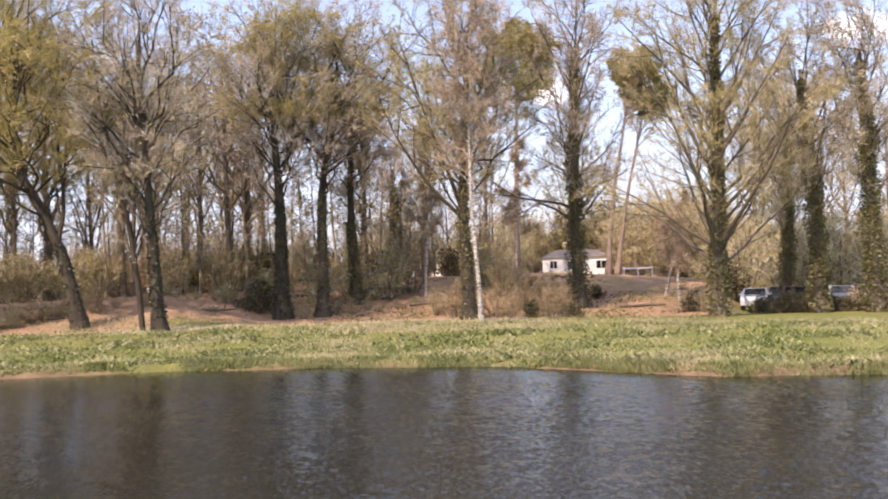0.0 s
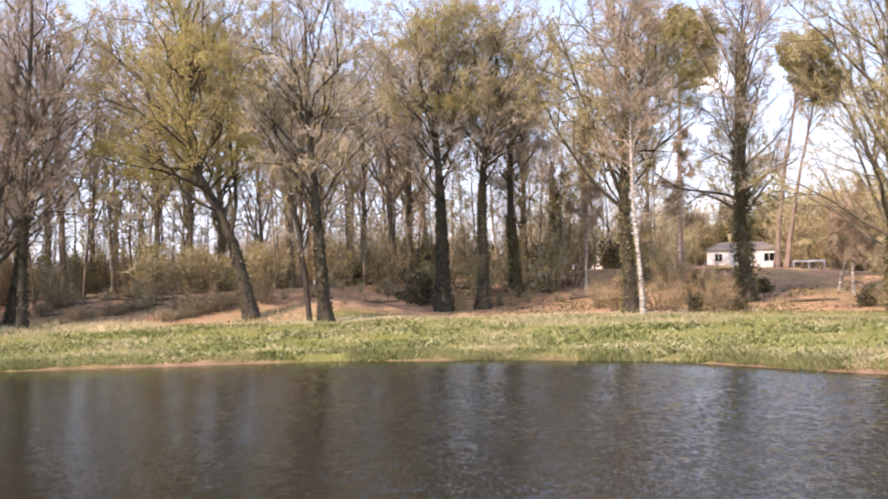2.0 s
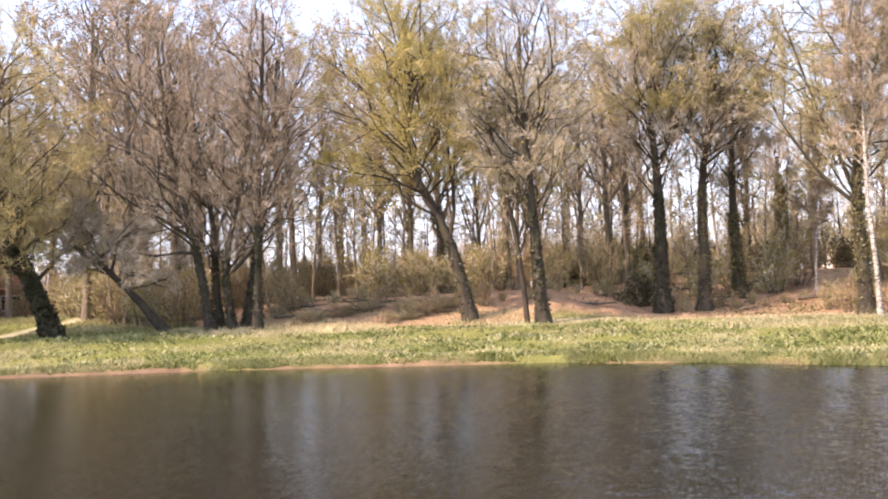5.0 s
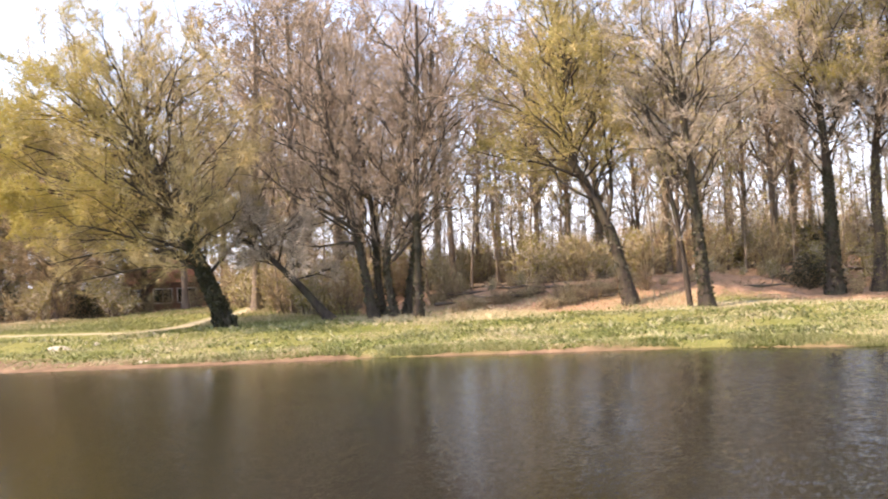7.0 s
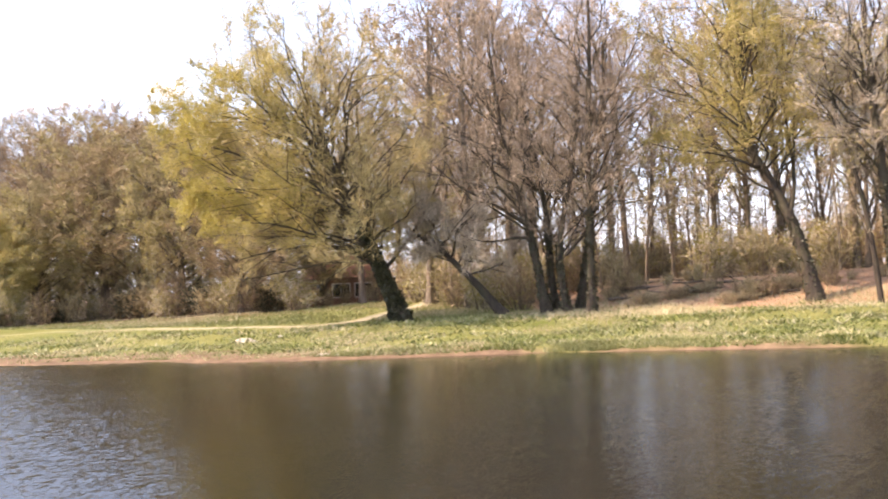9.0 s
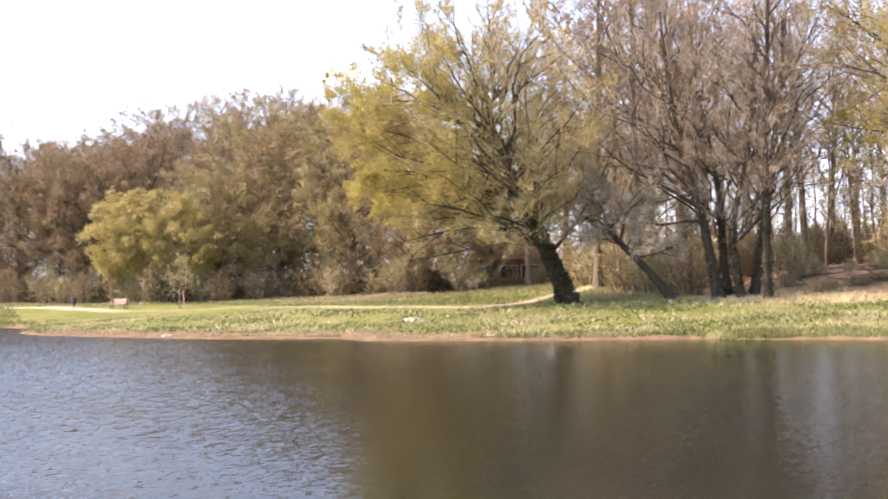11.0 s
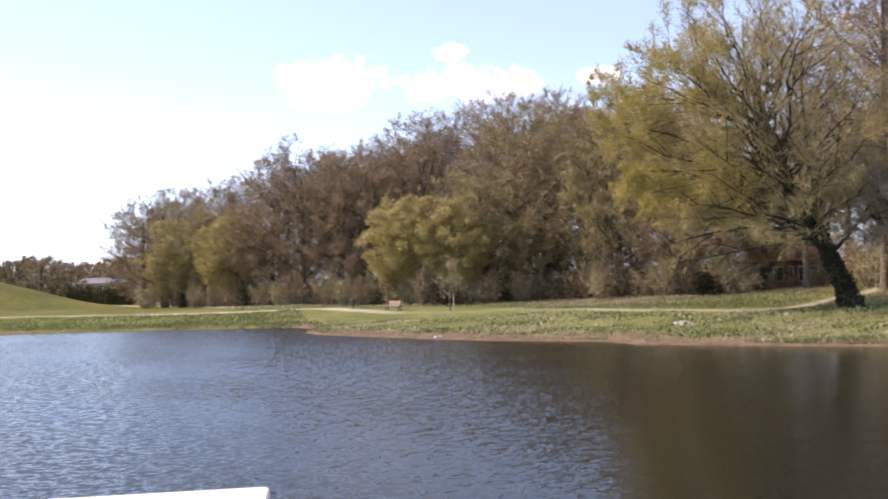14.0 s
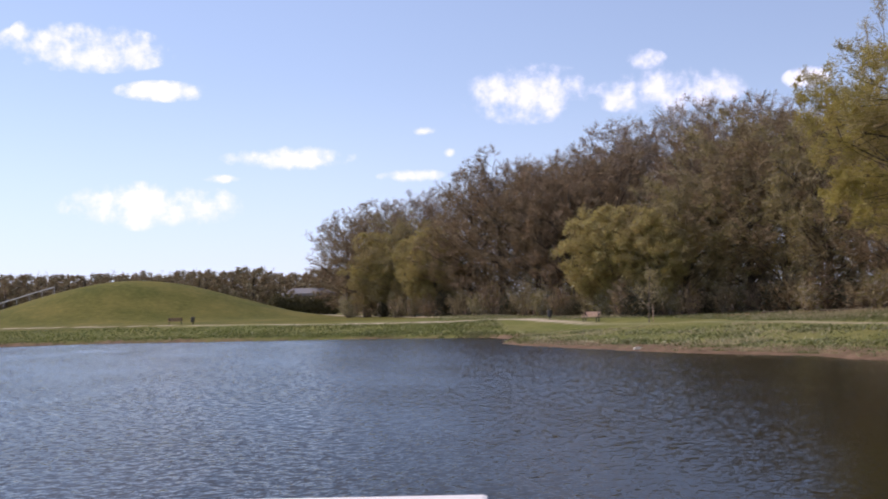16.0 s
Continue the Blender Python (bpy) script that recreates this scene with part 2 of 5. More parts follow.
def ground_material():
    """Meadow grass, gravel path, leaf litter and wet mud, laid out by the plan's own zones."""
    m, nt, b = base("meadow_ground", 0.95)
    zone = nt.nodes.new("ShaderNodeAttribute")
    zone.attribute_name = "zone"
    sep = nt.nodes.new("ShaderNodeSeparateColor")
    nt.links.new(zone.outputs["Color"], sep.inputs["Color"])
    wide, mid, fine = noise_of(nt, 0.12, 4), noise_of(nt, 1.1, 6, 0.65), noise_of(nt, 9.0, 4, 0.7)
    grass = ramp(nt, mid, [(0.3, (0.055, 0.078, 0.018)), (0.5, (0.12, 0.142, 0.034)), (0.68, (0.28, 0.26, 0.10))])
    grass = mix(nt, 0.4, grass, ramp(nt, fine, [(0.3, (0.065, 0.085, 0.022)), (0.7, (0.28, 0.265, 0.11))]))
    grass = mix(nt, 0.5, grass, ramp(nt, wide, [(0.35, (0.095, 0.12, 0.026)), (0.65, (0.23, 0.215, 0.075))]))
    path = ramp(nt, mid, [(0.3, (0.40, 0.34, 0.25)), (0.7, (0.58, 0.51, 0.40))])
    litter = ramp(nt, mid, [(0.3, (0.15, 0.092, 0.056)), (0.5, (0.35, 0.215, 0.14)), (0.7, (0.51, 0.34, 0.235))])
    # patches of darker litter, which also carry dappled tree shade in their colour
    litter = mix(nt, ramp(nt, noise_of(nt, 0.5, 5, 0.7), [(0.38, (0.75, 0.75, 0.75)), (0.58, (0, 0, 0))]), litter, (0.16, 0.115, 0.07))
    litter = mix(nt, 0.4, litter, ramp(nt, fine, [(0.3, (0.17, 0.10, 0.058)), (0.7, (0.56, 0.36, 0.24))]))
    mud = ramp(nt, mid, [(0.3, (0.10, 0.068, 0.044)), (0.7, (0.23, 0.155, 0.10))])
    lawn = ramp(nt, mid, [(0.3, (0.06, 0.072, 0.014)), (0.55, (0.125, 0.125, 0.028)), (0.75, (0.21, 0.18, 0.05))])
    lawn = mix(nt, 0.5, lawn, ramp(nt, wide, [(0.35, (0.065, 0.08, 0.014)), (0.65, (0.19, 0.16, 0.044))]))
    grass = mix(nt, zone.outputs["Alpha"], grass, lawn)
    c = mix(nt, sep.outputs["Green"], grass, litter)
    c = mix(nt, sep.outputs["Red"], c, path)
    c = mix(nt, sep.outputs["Blue"], c, mud)
    nt.links.new(c, b.inputs["Base Color"])
    b.inputs["Specular IOR Level"].default_value = 0.1
    bump(nt, b, mid, 0.6, 0.12)
    return m


def water_material():
    """Pond water: dark below, its surface tilted by small wavelets, steeper where the wind reaches it."""
    m, nt, b = base("pond_water", 0.09)
    b.inputs["Base Color"].default_value = (0.0105, 0.0108, 0.006, 1)
    b.inputs["IOR"].default_value = 1.333
    tc = nt.nodes.new("ShaderNodeTexCoord")
    wind = nt.nodes.new("ShaderNodeAttribute")
    wind.attribute_name = "wind"
    gust = nt.nodes.new("ShaderNodeMapRange")
    gust.inputs["From Min"].default_value, gust.inputs["From Max"].default_value = 0.35, 0.65
    gust.inputs["To Min"].default_value, gust.inputs["To Max"].default_value = 0.6, 1.25
    nt.links.new(noise_of(nt, 0.09, 3, 0.6, (1, 1.6, 1)), gust.inputs["Value"])

    def vmath(op, x, y):
        n = nt.nodes.new("ShaderNodeVectorMath")
        n.operation = op
        for sock, v in zip(n.inputs, (x, y)):
            if isinstance(v, tuple):
                sock.default_value = v
            elif v is not None:
                nt.links.new(v, sock)
        return n.outputs["Vector"]

    gloss = nt.nodes.new("ShaderNodeMapRange")
    gloss.inputs["To Min"].default_value, gloss.inputs["To Max"].default_value = 0.09, 0.1
    nt.links.new(wind.outputs["Fac"], gloss.inputs["Value"])
    nt.links.new(gloss.outputs["Result"], b.inputs["Roughness"])
    total = None
    for scale, detail, calm, rough in ((3.2, 2, 0.03, 0.62), (8.0, 2, 0.15, 0.7), (24.0, 2, 0.34, 0.36)):
        n = nt.nodes.new("ShaderNodeTexNoise")
        n.inputs["Scale"].default_value, n.inputs["Detail"].default_value, n.inputs["Roughness"].default_value = scale, detail, 0.55
        turn = nt.nodes.new("ShaderNodeMapping")
        turn.inputs["Rotation"].default_value, turn.inputs["Scale"].default_value = (0, 0, radians(-20)), (1.35, 0.8, 1)
        nt.links.new(tc.outputs["Object"], turn.inputs["Vector"])
        nt.links.new(turn.outputs["Vector"], n.inputs["Vector"])
        k = nt.nodes.new("ShaderNodeMapRange")
        k.inputs["To Min"].default_value, k.inputs["To Max"].default_value = calm, rough
        nt.links.new(wind.outputs["Fac"], k.inputs["Value"])
        steep = nt.nodes.new("ShaderNodeMath")
        steep.operation = "MULTIPLY"
        nt.links.new(k.outputs["Result"], steep.inputs[0])
        nt.links.new(gust.outputs["Result"], steep.inputs[1])
        scaled = nt.nodes.new("ShaderNodeVectorMath")
        scaled.operation = "SCALE"
        nt.links.new(vmath("SUBTRACT", n.outputs["Color"], (0.5, 0.5, 0.5)), scaled.inputs[0])
        nt.links.new(steep.outputs["Value"], scaled.inputs["Scale"])
        total = scaled.outputs["Vector"] if total is None else vmath("ADD", total, scaled.outputs["Vector"])
    # wind-driven wavelets lean over towards the terrace shore
    drive = nt.nodes.new("ShaderNodeVectorMath")
    drive.operation = "SCALE"
    drive.inputs[0].default_value = (0.075, -0.085, 0.0)
    nt.links.new(wind.outputs["Fac"], drive.inputs["Scale"])
    total = vmath("ADD", total, drive.outputs["Vector"])
    tilt = vmath("ADD", vmath("MULTIPLY", total, (1.0, 1.0, 0.0)), (0.0, 0.0, 1.0))
    nt.links.new(vmath("NORMALIZE", tilt, None), b.inputs["Normal"])
    return m


# ---- mesh helpers ----
def mesh_of(name, verts, faces, material, smooth=False):
    """A mesh from an array of points and a list of arrays of faces (triangles or quads)."""
    me = bpy.data.meshes.new(name)
    verts = np.asarray(verts, dtype=np.float32)
    faces = [np.asarray(f, dtype=np.int32) for f in faces if len(f)]
    me.vertices.add(len(verts))
    me.vertices.foreach_set("co", verts.ravel())
    loops = np.concatenate([f.ravel() for f in faces])
    sizes = np.concatenate([np.full(len(f), f.shape[1], dtype=np.int32) for f in faces])
    me.loops.add(len(loops))
    me.loops.foreach_set("vertex_index", loops)
    me.polygons.add(len(sizes))
    me.polygons.foreach_set("loop_start", np.concatenate([[0], np.cumsum(sizes)[:-1]]).astype(np.int32))
    me.polygons.foreach_set("use_smooth", np.full(len(sizes), smooth))
    me.update(calc_edges=True)
    me.materials.append(material)
    return me


def child(name, mesh, parent, label=""):
    ob = new(name, mesh)
    ob.parent = parent
    return tagged(ob, label)


def part(name, bm, material, parent, label=""):
    """Links a bmesh as one mesh object under a thing or a part."""
    me = bpy.data.meshes.new(name)
    bm.to_mesh(me)
    bm.free()
    me.materials.append(material)
    ob = new(name, me)
    ob.parent = parent
    return tagged(ob, label)


def block(cx, cy, cz, sx, sy, sz, bev=0.0, turn=0.0, bm=None):
    """A bevelled box by its centre and size, added to bm."""
    own = bmesh.new()
    bmesh.ops.create_cube(own, size=1.0)
    bmesh.ops.scale(own, vec=(sx, sy, sz), verts=own.verts)
    if bev:
        bmesh.ops.bevel(own, geom=own.edges[:], offset=bev, segments=2, profile=0.6, affect="EDGES")
    bmesh.ops.rotate(own, cent=(0, 0, 0), matrix=Matrix.Rotation(turn, 3, "Z"), verts=own.verts)
    bmesh.ops.translate(own, vec=(cx, cy, cz), verts=own.verts)
    if bm is None:
        return own
    tmp = bpy.data.meshes.new("tmp")
    own.to_mesh(tmp)
    own.free()
    bm.from_mesh(tmp)
    bpy.data.meshes.remove(tmp)
    return bm


def norm(v):
    return v / np.maximum(np.linalg.norm(v, axis=-1, keepdims=True), 1e-9)


def tubes(lines, radii, sides):
    """Tapered tubes round polylines: lines (n, k, 3), radii (n, k). Returns points and quads."""
    n, k, _ = lines.shape
    tang = norm(np.gradient(lines, axis=1))
    ref = np.where(np.abs(tang[:, :1, 2:3]) > 0.9, np.array([1.0, 0, 0]), np.array([0, 0, 1.0]))
    a = norm(np.cross(tang, np.broadcast_to(ref, tang.shape)))
    b = np.cross(tang, a)
    ang = np.arange(sides) * 2 * np.pi / sides
    ring = lines[:, :, None] + radii[:, :, None, None] * (np.cos(ang)[None, None, :, None] * a[:, :, None] + np.sin(ang)[None, None, :, None] * b[:, :, None])
    idx = np.arange(n * k * sides).reshape(n, k, sides)
    nxt = np.roll(idx, -1, axis=2)
    quads = np.stack([idx[:, :-1], nxt[:, :-1], nxt[:, 1:], idx[:, 1:]], -1).reshape(-1, 4)
    return ring.reshape(-1, 3), quads


def slivers(foot, tip, rad):
    """Fine twigs: three-sided spikes from foot to tip."""
    d = norm(tip - foot)
    a = norm(np.cross(d, np.where(np.abs(d[:, 2:3]) > 0.9, np.array([1.0, 0, 0]), np.array([0, 0, 1.0]))))
    b = np.cross(d, a)
    v = np.stack([foot + rad * a, foot + rad * (-0.5 * a + 0.87 * b), foot + rad * (-0.5 * a - 0.87 * b), tip], 1).reshape(-1, 3)
    i = np.arange(len(foot))[:, None] * 4
    tri = np.concatenate([i + np.array([[0, 1, 3]]), i + np.array([[1, 2, 3]]), i + np.array([[2, 0, 3]])])
    return v, tri


def ribbons(rng, foot, tip, wide):
    """The finest twigs: one slender blade from foot to tip each."""
    d = norm(tip - foot)
    a = norm(np.cross(d, rng.normal(size=d.shape))) * wide
    v = np.stack([foot - a, foot + a, tip], 1).reshape(-1, 3)
    return v, np.arange(len(foot) * 3).reshape(-1, 3)


def buds_at(rng, places, size):
    """Small young leaves, one three-cornered blade at each place."""
    n = len(places)
    u = norm(rng.normal(size=(n, 3)))
    w = norm(np.cross(u, rng.normal(size=(n, 3))))
    s = (size * rng.uniform(0.5, 1.4, n))[:, None]
    v = np.stack([places - u * s * 0.6, places + u * s * 0.4 + w * s * 0.45, places + u * s * 0.4 - w * s * 0.45], 1).reshape(-1, 3)
    return v, np.arange(n * 3).reshape(n, 3)


def leaves_at(rng, places, size, long=1.5):
    """Small rhombic leaves, randomly turned, one at each place."""
    n = len(places)
    u, w = norm(rng.normal(size=(n, 3))), rng.normal(size=(n, 3))
    w = norm(np.cross(u, w))
    s = (size * rng.uniform(0.55, 1.35, n))[:, None]
    v = np.stack([places - u * s * long / 2, places + w * s / 2, places + u * s * long / 2, places - w * s / 2], 1).reshape(-1, 3)
    return v, np.arange(n * 4).reshape(n, 4)


def sample(lines, radii, which, t):
    """Points, tangents and radii on polylines at fractions t."""
    k = lines.shape[1]
    f = np.clip(t, 0, 0.999) * (k - 1)
    i = f.astype(int)
    w = (f - i)[:, None]
    p = lines[which, i] * (1 - w) + lines[which, i + 1] * w
    return p, norm(lines[which, i + 1] - lines[which, i]), radii[which, i] * (1 - w[:, 0]) + radii[which, i + 1] * w[:, 0]


def shoots(rng, lines, radii, per, t0, spread, length, points, thick, up=0.15, wiggle=0.12, fall=0.45):
    """Side branches: per shoots on every parent line, leaving it at about spread degrees."""
    n = len(lines)
    which = np.repeat(np.arange(n), per)
    t = t0 + (1 - t0) * (np.tile(np.arange(per), n) + rng.uniform(0, 1, n * per)) / per
    p, tang, r = sample(lines, radii, which, t)
    side = norm(np.cross(tang, rng.normal(size=tang.shape)))
    a = np.radians(spread * rng.uniform(0.65, 1.3, len(t)))[:, None]
    d = norm(tang * np.cos(a) + side * np.sin(a) + np.array([0, 0, up]))
    own = np.linalg.norm(np.diff(lines, axis=1), axis=2).sum(1)[which]
    size = (length * own if length < 0.65 else length) * rng.uniform(0.6, 1.25, len(t)) * (1 - fall * t)
    out = [p]
    for _ in range(points - 1):
        d = norm(d + rng.normal(size=d.shape) * wiggle + np.array([0, 0, up * 0.35]))
        out.append(out[-1] + d * (size / (points - 1))[:, None])
    rr = np.minimum(r * 0.75, thick)[:, None] * np.linspace(1, 0.3, points)[None]
    return np.stack(out, 1), rr


def gather(pieces):
    """Joins (points, faces) pieces into one point array and face lists."""
    vs, fs, at = [], [], 0
    for v, f in pieces:
        vs.append(v)
        fs.append(f + at)
        at += len(v)
    return np.concatenate(vs), fs


def trunk_line(path, k, rng, wob=0.08):
    """A smooth trunk through a few offsets (sideways, up, away)."""
    p = np.array([(a, c, b) for a, b, c in path], dtype=float)
    s = np.concatenate([[0], np.cumsum(np.linalg.norm(np.diff(p, axis=0), axis=1))])
    u = np.linspace(0, s[-1], k)
    line = np.stack([np.interp(u, s, p[:, i]) for i in range(3)], 1)
    for _ in range(2):
        line[1:-1] = (line[:-2] + 2 * line[1:-1] + line[2:]) / 4
    line[2:] += np.cumsum(rng.normal(size=(k - 2, 3)) * wob * np.array([1, 1, 0.2]), axis=0) * 0.5
    return line


def make_tree(name, seed, path, r0, limbs=14, crown=0.3, length=(6, 2.5), rise=(15, 60), twig=TWIG, skin=BARK, leaf=None, leaf_n=0, leaf_size=0.13,
              ivy=0, ivy_to=0.5, ivy_r=0.35, fine=1.0, single_limbs=True, leaf_zone=(0.0, 1.0), ivy_mat=None, droop=0.12, extra=(), tips=14, tip_w=0.012, stop=0.72, leaf_x=99.0, dome=None, crooked=0.14, tight=False):
    """A tree at the origin: +x runs along the shore, +y away from the water. path: trunk offsets (side, up, away)."""
    rng = np.random.default_rng(seed)
    top = new(name)
    line = trunk_line(path, 14, rng)
    t = np.linspace(0, 1, 14)
    line = np.stack([np.interp(t * stop, t, line[:, i]) for i in range(3)], 1)
    rad = r0 * (1 - (0.93 if stop > 0.85 else 0.72) * t ** 0.85) * (1 + 0.55 * np.exp(-t * 26)) + 0.012
    v, f = tubes(line[None], rad[None], 9)
    v = v + rng.normal(size=v.shape) * 0.02
    child("trunk", mesh_of("trunk", v, [f], skin, True), top)
    if single_limbs:
        leaf_n, leaf_size = int(leaf_n * 1.9), leaf_size * 0.68
    # limbs
    k = 8
    if dome:
        mid, half = np.array([dome[3] if len(dome) > 3 else 0.0, 0, dome[0]]), np.array([dome[1], dome[1], dome[2]])
        i = np.arange(limbs)
        wz = np.clip(1 - (i + rng.uniform(0.1, 0.9, limbs)) / limbs * 1.8, -0.8, 1)
        a = i * 2.399 + rng.uniform(-0.4, 0.4, limbs)
        w = np.stack([np.cos(a) * np.sqrt(1 - wz ** 2), np.sin(a) * np.sqrt(1 - wz ** 2), wz], 1)
        goal = mid + w * half * rng.uniform(0.6, 0.84 if tight else 0.9, (limbs, 1))
        g = np.clip((wz + 0.8) / 1.8, 0, 1)
        p, tang, r = sample(line[None], rad[None], np.zeros(limbs, int), crown + (0.97 - crown) * g * rng.uniform(0.75, 1.0, limbs))
        way_out = goal - p
        size = np.linalg.norm(way_out, axis=1)
        ctrl = p + way_out * 0.5 + np.array([0, 0, 1.0]) * (size * (0.10 - 0.13 * np.minimum(g * 1.6, 1)))[:, None]
        u = np.linspace(0, 1, k)[None, :, None]
        L1 = (1 - u) ** 2 * p[:, None] + 2 * u * (1 - u) * ctrl[:, None] + u ** 2 * goal[:, None]
        kinks = np.cumsum(rng.normal(size=(limbs, k, 3)), axis=1)
        kinks = kinks - kinks[:, :1] - u * (kinks[:, -1:] - kinks[:, :1])
        L1 = L1 + kinks * (crooked * 0.22 * size)[:, None, None] * 0.5
        R1 = np.minimum(r * 0.6, 0.0105 * size + 0.012)[:, None] * np.linspace(1, 0.14, k)[None]
    else:
        h = crown + (0.98 - crown) * (np.arange(limbs) + rng.uniform(0, 0.9, limbs)) / limbs
        h = crown + (np.clip(h, 0, 0.985) - crown) * ((h - crown) / (1 - crown)) ** 0.25
        p, tang, r = sample(line[None], rad[None], np.zeros(limbs, int), h)
        a = np.arange(limbs) * 2.399 + rng.uniform(-0.5, 0.5, limbs)
        g = (h - crown) / (1 - crown)
        el = np.radians(rise[0] + (rise[1] - rise[0]) * g + rng.normal(0, 7, limbs))
        d = np.stack([np.cos(a) * np.cos(el), np.sin(a) * np.cos(el), np.sin(el)], 1)
        size = (length[0] + (length[1] - length[0]) * g ** 1.2) * rng.uniform(0.75, 1.2, limbs)
        pts = [p]
        for i in range(k - 1):
            d = norm(d + rng.normal(size=d.shape) * crooked + np.array([0, 0, 1.0]) * (droop * (0.15 + g))[:, None])
            pts.append(pts[-1] + d * (size / (k - 1))[:, None])
        L1 = np.stack(pts, 1)
        R1 = np.minimum(r * 0.6, 0.0135 * size + 0.015)[:, None] * np.linspace(1, 0.16, k)[None]
    if len(extra):
        rows, rr = [], []
        for e in extra:
            rows.append(trunk_line(e[1:], k, rng, 0.05))
            rr.append(0.8 * e[0] * np.linspace(1, 0.16, k))
        L1, R1 = np.concatenate([L1, np.array(rows)]), np.concatenate([R1, np.array(rr)])
    n1 = len(L1)
    if single_limbs:
        for i in range(n1):
            v, f = tubes(L1[i:i + 1], R1[i:i + 1], 5)
            child("limb", mesh_of("limb", v, [f], skin, True), top)
        pieces = []
    else:
        pieces = [tubes(L1, R1, 4)]
    def reined(L):
        """Shoots that would leave the crown's rounded, lumpy outline stay shorter."""
        if not dome:
            return L
        lumps = 0.09 * np.sin(6 * L[:, 0, 0] / half[0] + seed) + 0.08 * np.sin(7 * L[:, 0, 1] / half[1] + 2 * seed) + 0.09 * np.sin(6 * L[:, 0, 2] / half[2] + seed)
        lim = 0.95 + 0.4 * lumps if tight else 1.0 + lumps
        r0_, r1_ = (np.linalg.norm((L[:, j] - mid) / half, axis=1) for j in (0, -1))
        f = np.where(r1_ > lim, np.clip((lim - r0_) / np.maximum(r1_ - r0_, 0.01), 0.12 if tight else 0.45, 1), 1)
        return L[:, :1] + (L - L[:, :1]) * f[:, None, None]
    # branches, twigs, fine twigs
    L2, R2 = shoots(rng, L1, R1, max(4, round(9 * fine)), 0.15, 44, 0.5, 4, 0.035 if single_limbs else 0.022, 0.10)
    L2 = reined(L2)
    L3, R3 = shoots(rng, L2, R2, max(4, round(8 * fine)), 0.15, 46, 0.48, 3, 0.014, 0.08)
    L3 = reined(L3)
    L4, R4 = shoots(rng, L3, R3, tips, 0.05, 44, 0.85, 2, 0.009, 0.06)
    L4 = reined(L4)
    v, fs = gather(pieces + [tubes(L2, R2, 4)])
    tagged(child("branching", mesh_of("branching", v, fs, skin if skin is not BIRCH else TWIG_RED, True), top), kind="stuff")
    pieces = [slivers(L3[:, 0], L3[:, 1], 0.013), slivers(L3[:, 1], L3[:, 2], 0.011), ribbons(rng, L4[:, 0], L4[:, -1], tip_w)]
    v, fs = gather(pieces)
    child("crown", mesh_of("crown", v, fs, twig), top)
    if leaf is not None and leaf_n:
        e = L4[:, -1]
        lo, hi = np.percentile(e[:, 2], 2), np.percentile(e[:, 2], 99)
        z = (e[:, 2] - lo) / (hi - lo)
        clump = np.sin(e[:, 0] * 0.9 + seed) + np.sin(e[:, 1] * 0.8 + 2 * seed) + np.sin(e[:, 2] * 1.1 + seed)
        ok = np.nonzero((e[:, 0] < leaf_x + 2.5) & (z >= leaf_zone[0]) & (z <= leaf_zone[1]) & (clump + rng.normal(0, 0.9, len(z)) > -0.6))[0]
        if dome:
            ok = ok[np.linalg.norm((e[ok] - mid) / half, axis=1) < 1.05]
        share = np.clip(leaf_x + 0.6 - e[ok, 0], 0.25, 9.0) ** 1.5
        pick = rng.choice(ok, leaf_n, p=share / share.sum())
        s = rng.uniform(0.1, 1.05, (leaf_n, 1))
        pl = L4[pick, 0] * (1 - s) + L4[pick, -1] * s + rng.normal(size=(leaf_n, 3)) * 0.07
        v, f = buds_at(rng, pl, leaf_size)
        child("foliage", mesh_of("foliage", v, [f], leaf), top)
    if ivy:
        t = rng.uniform(0, 1, ivy) ** 0.9 * ivy_to
        p, tang, r = sample(line[None], rad[None], np.zeros(ivy, int), t)
        a = rng.uniform(0, 2 * np.pi, ivy)
        lump = 0.6 + 0.28 * np.sin(a * 2 + t * 40) * np.sin(t * 47 + seed) + 0.22 * np.sin(a + t * 23 + seed)
        reach = r + ivy_r * lump * rng.uniform(0.05, 1.0, ivy) * np.clip(t / 0.05, 0.25, 1) * (1.15 - 0.7 * t / ivy_to)
        pl = p + np.stack([np.cos(a) * reach, np.sin(a) * reach, rng.normal(0, 0.08, ivy)], 1)
        v, f = leaves_at(rng, pl, 0.12, 1.2)
        child("ivy", mesh_of("ivy", v, [f], ivy_mat or LEAF_IVY), top, "dense dark ivy climbing the trunk")
    return top


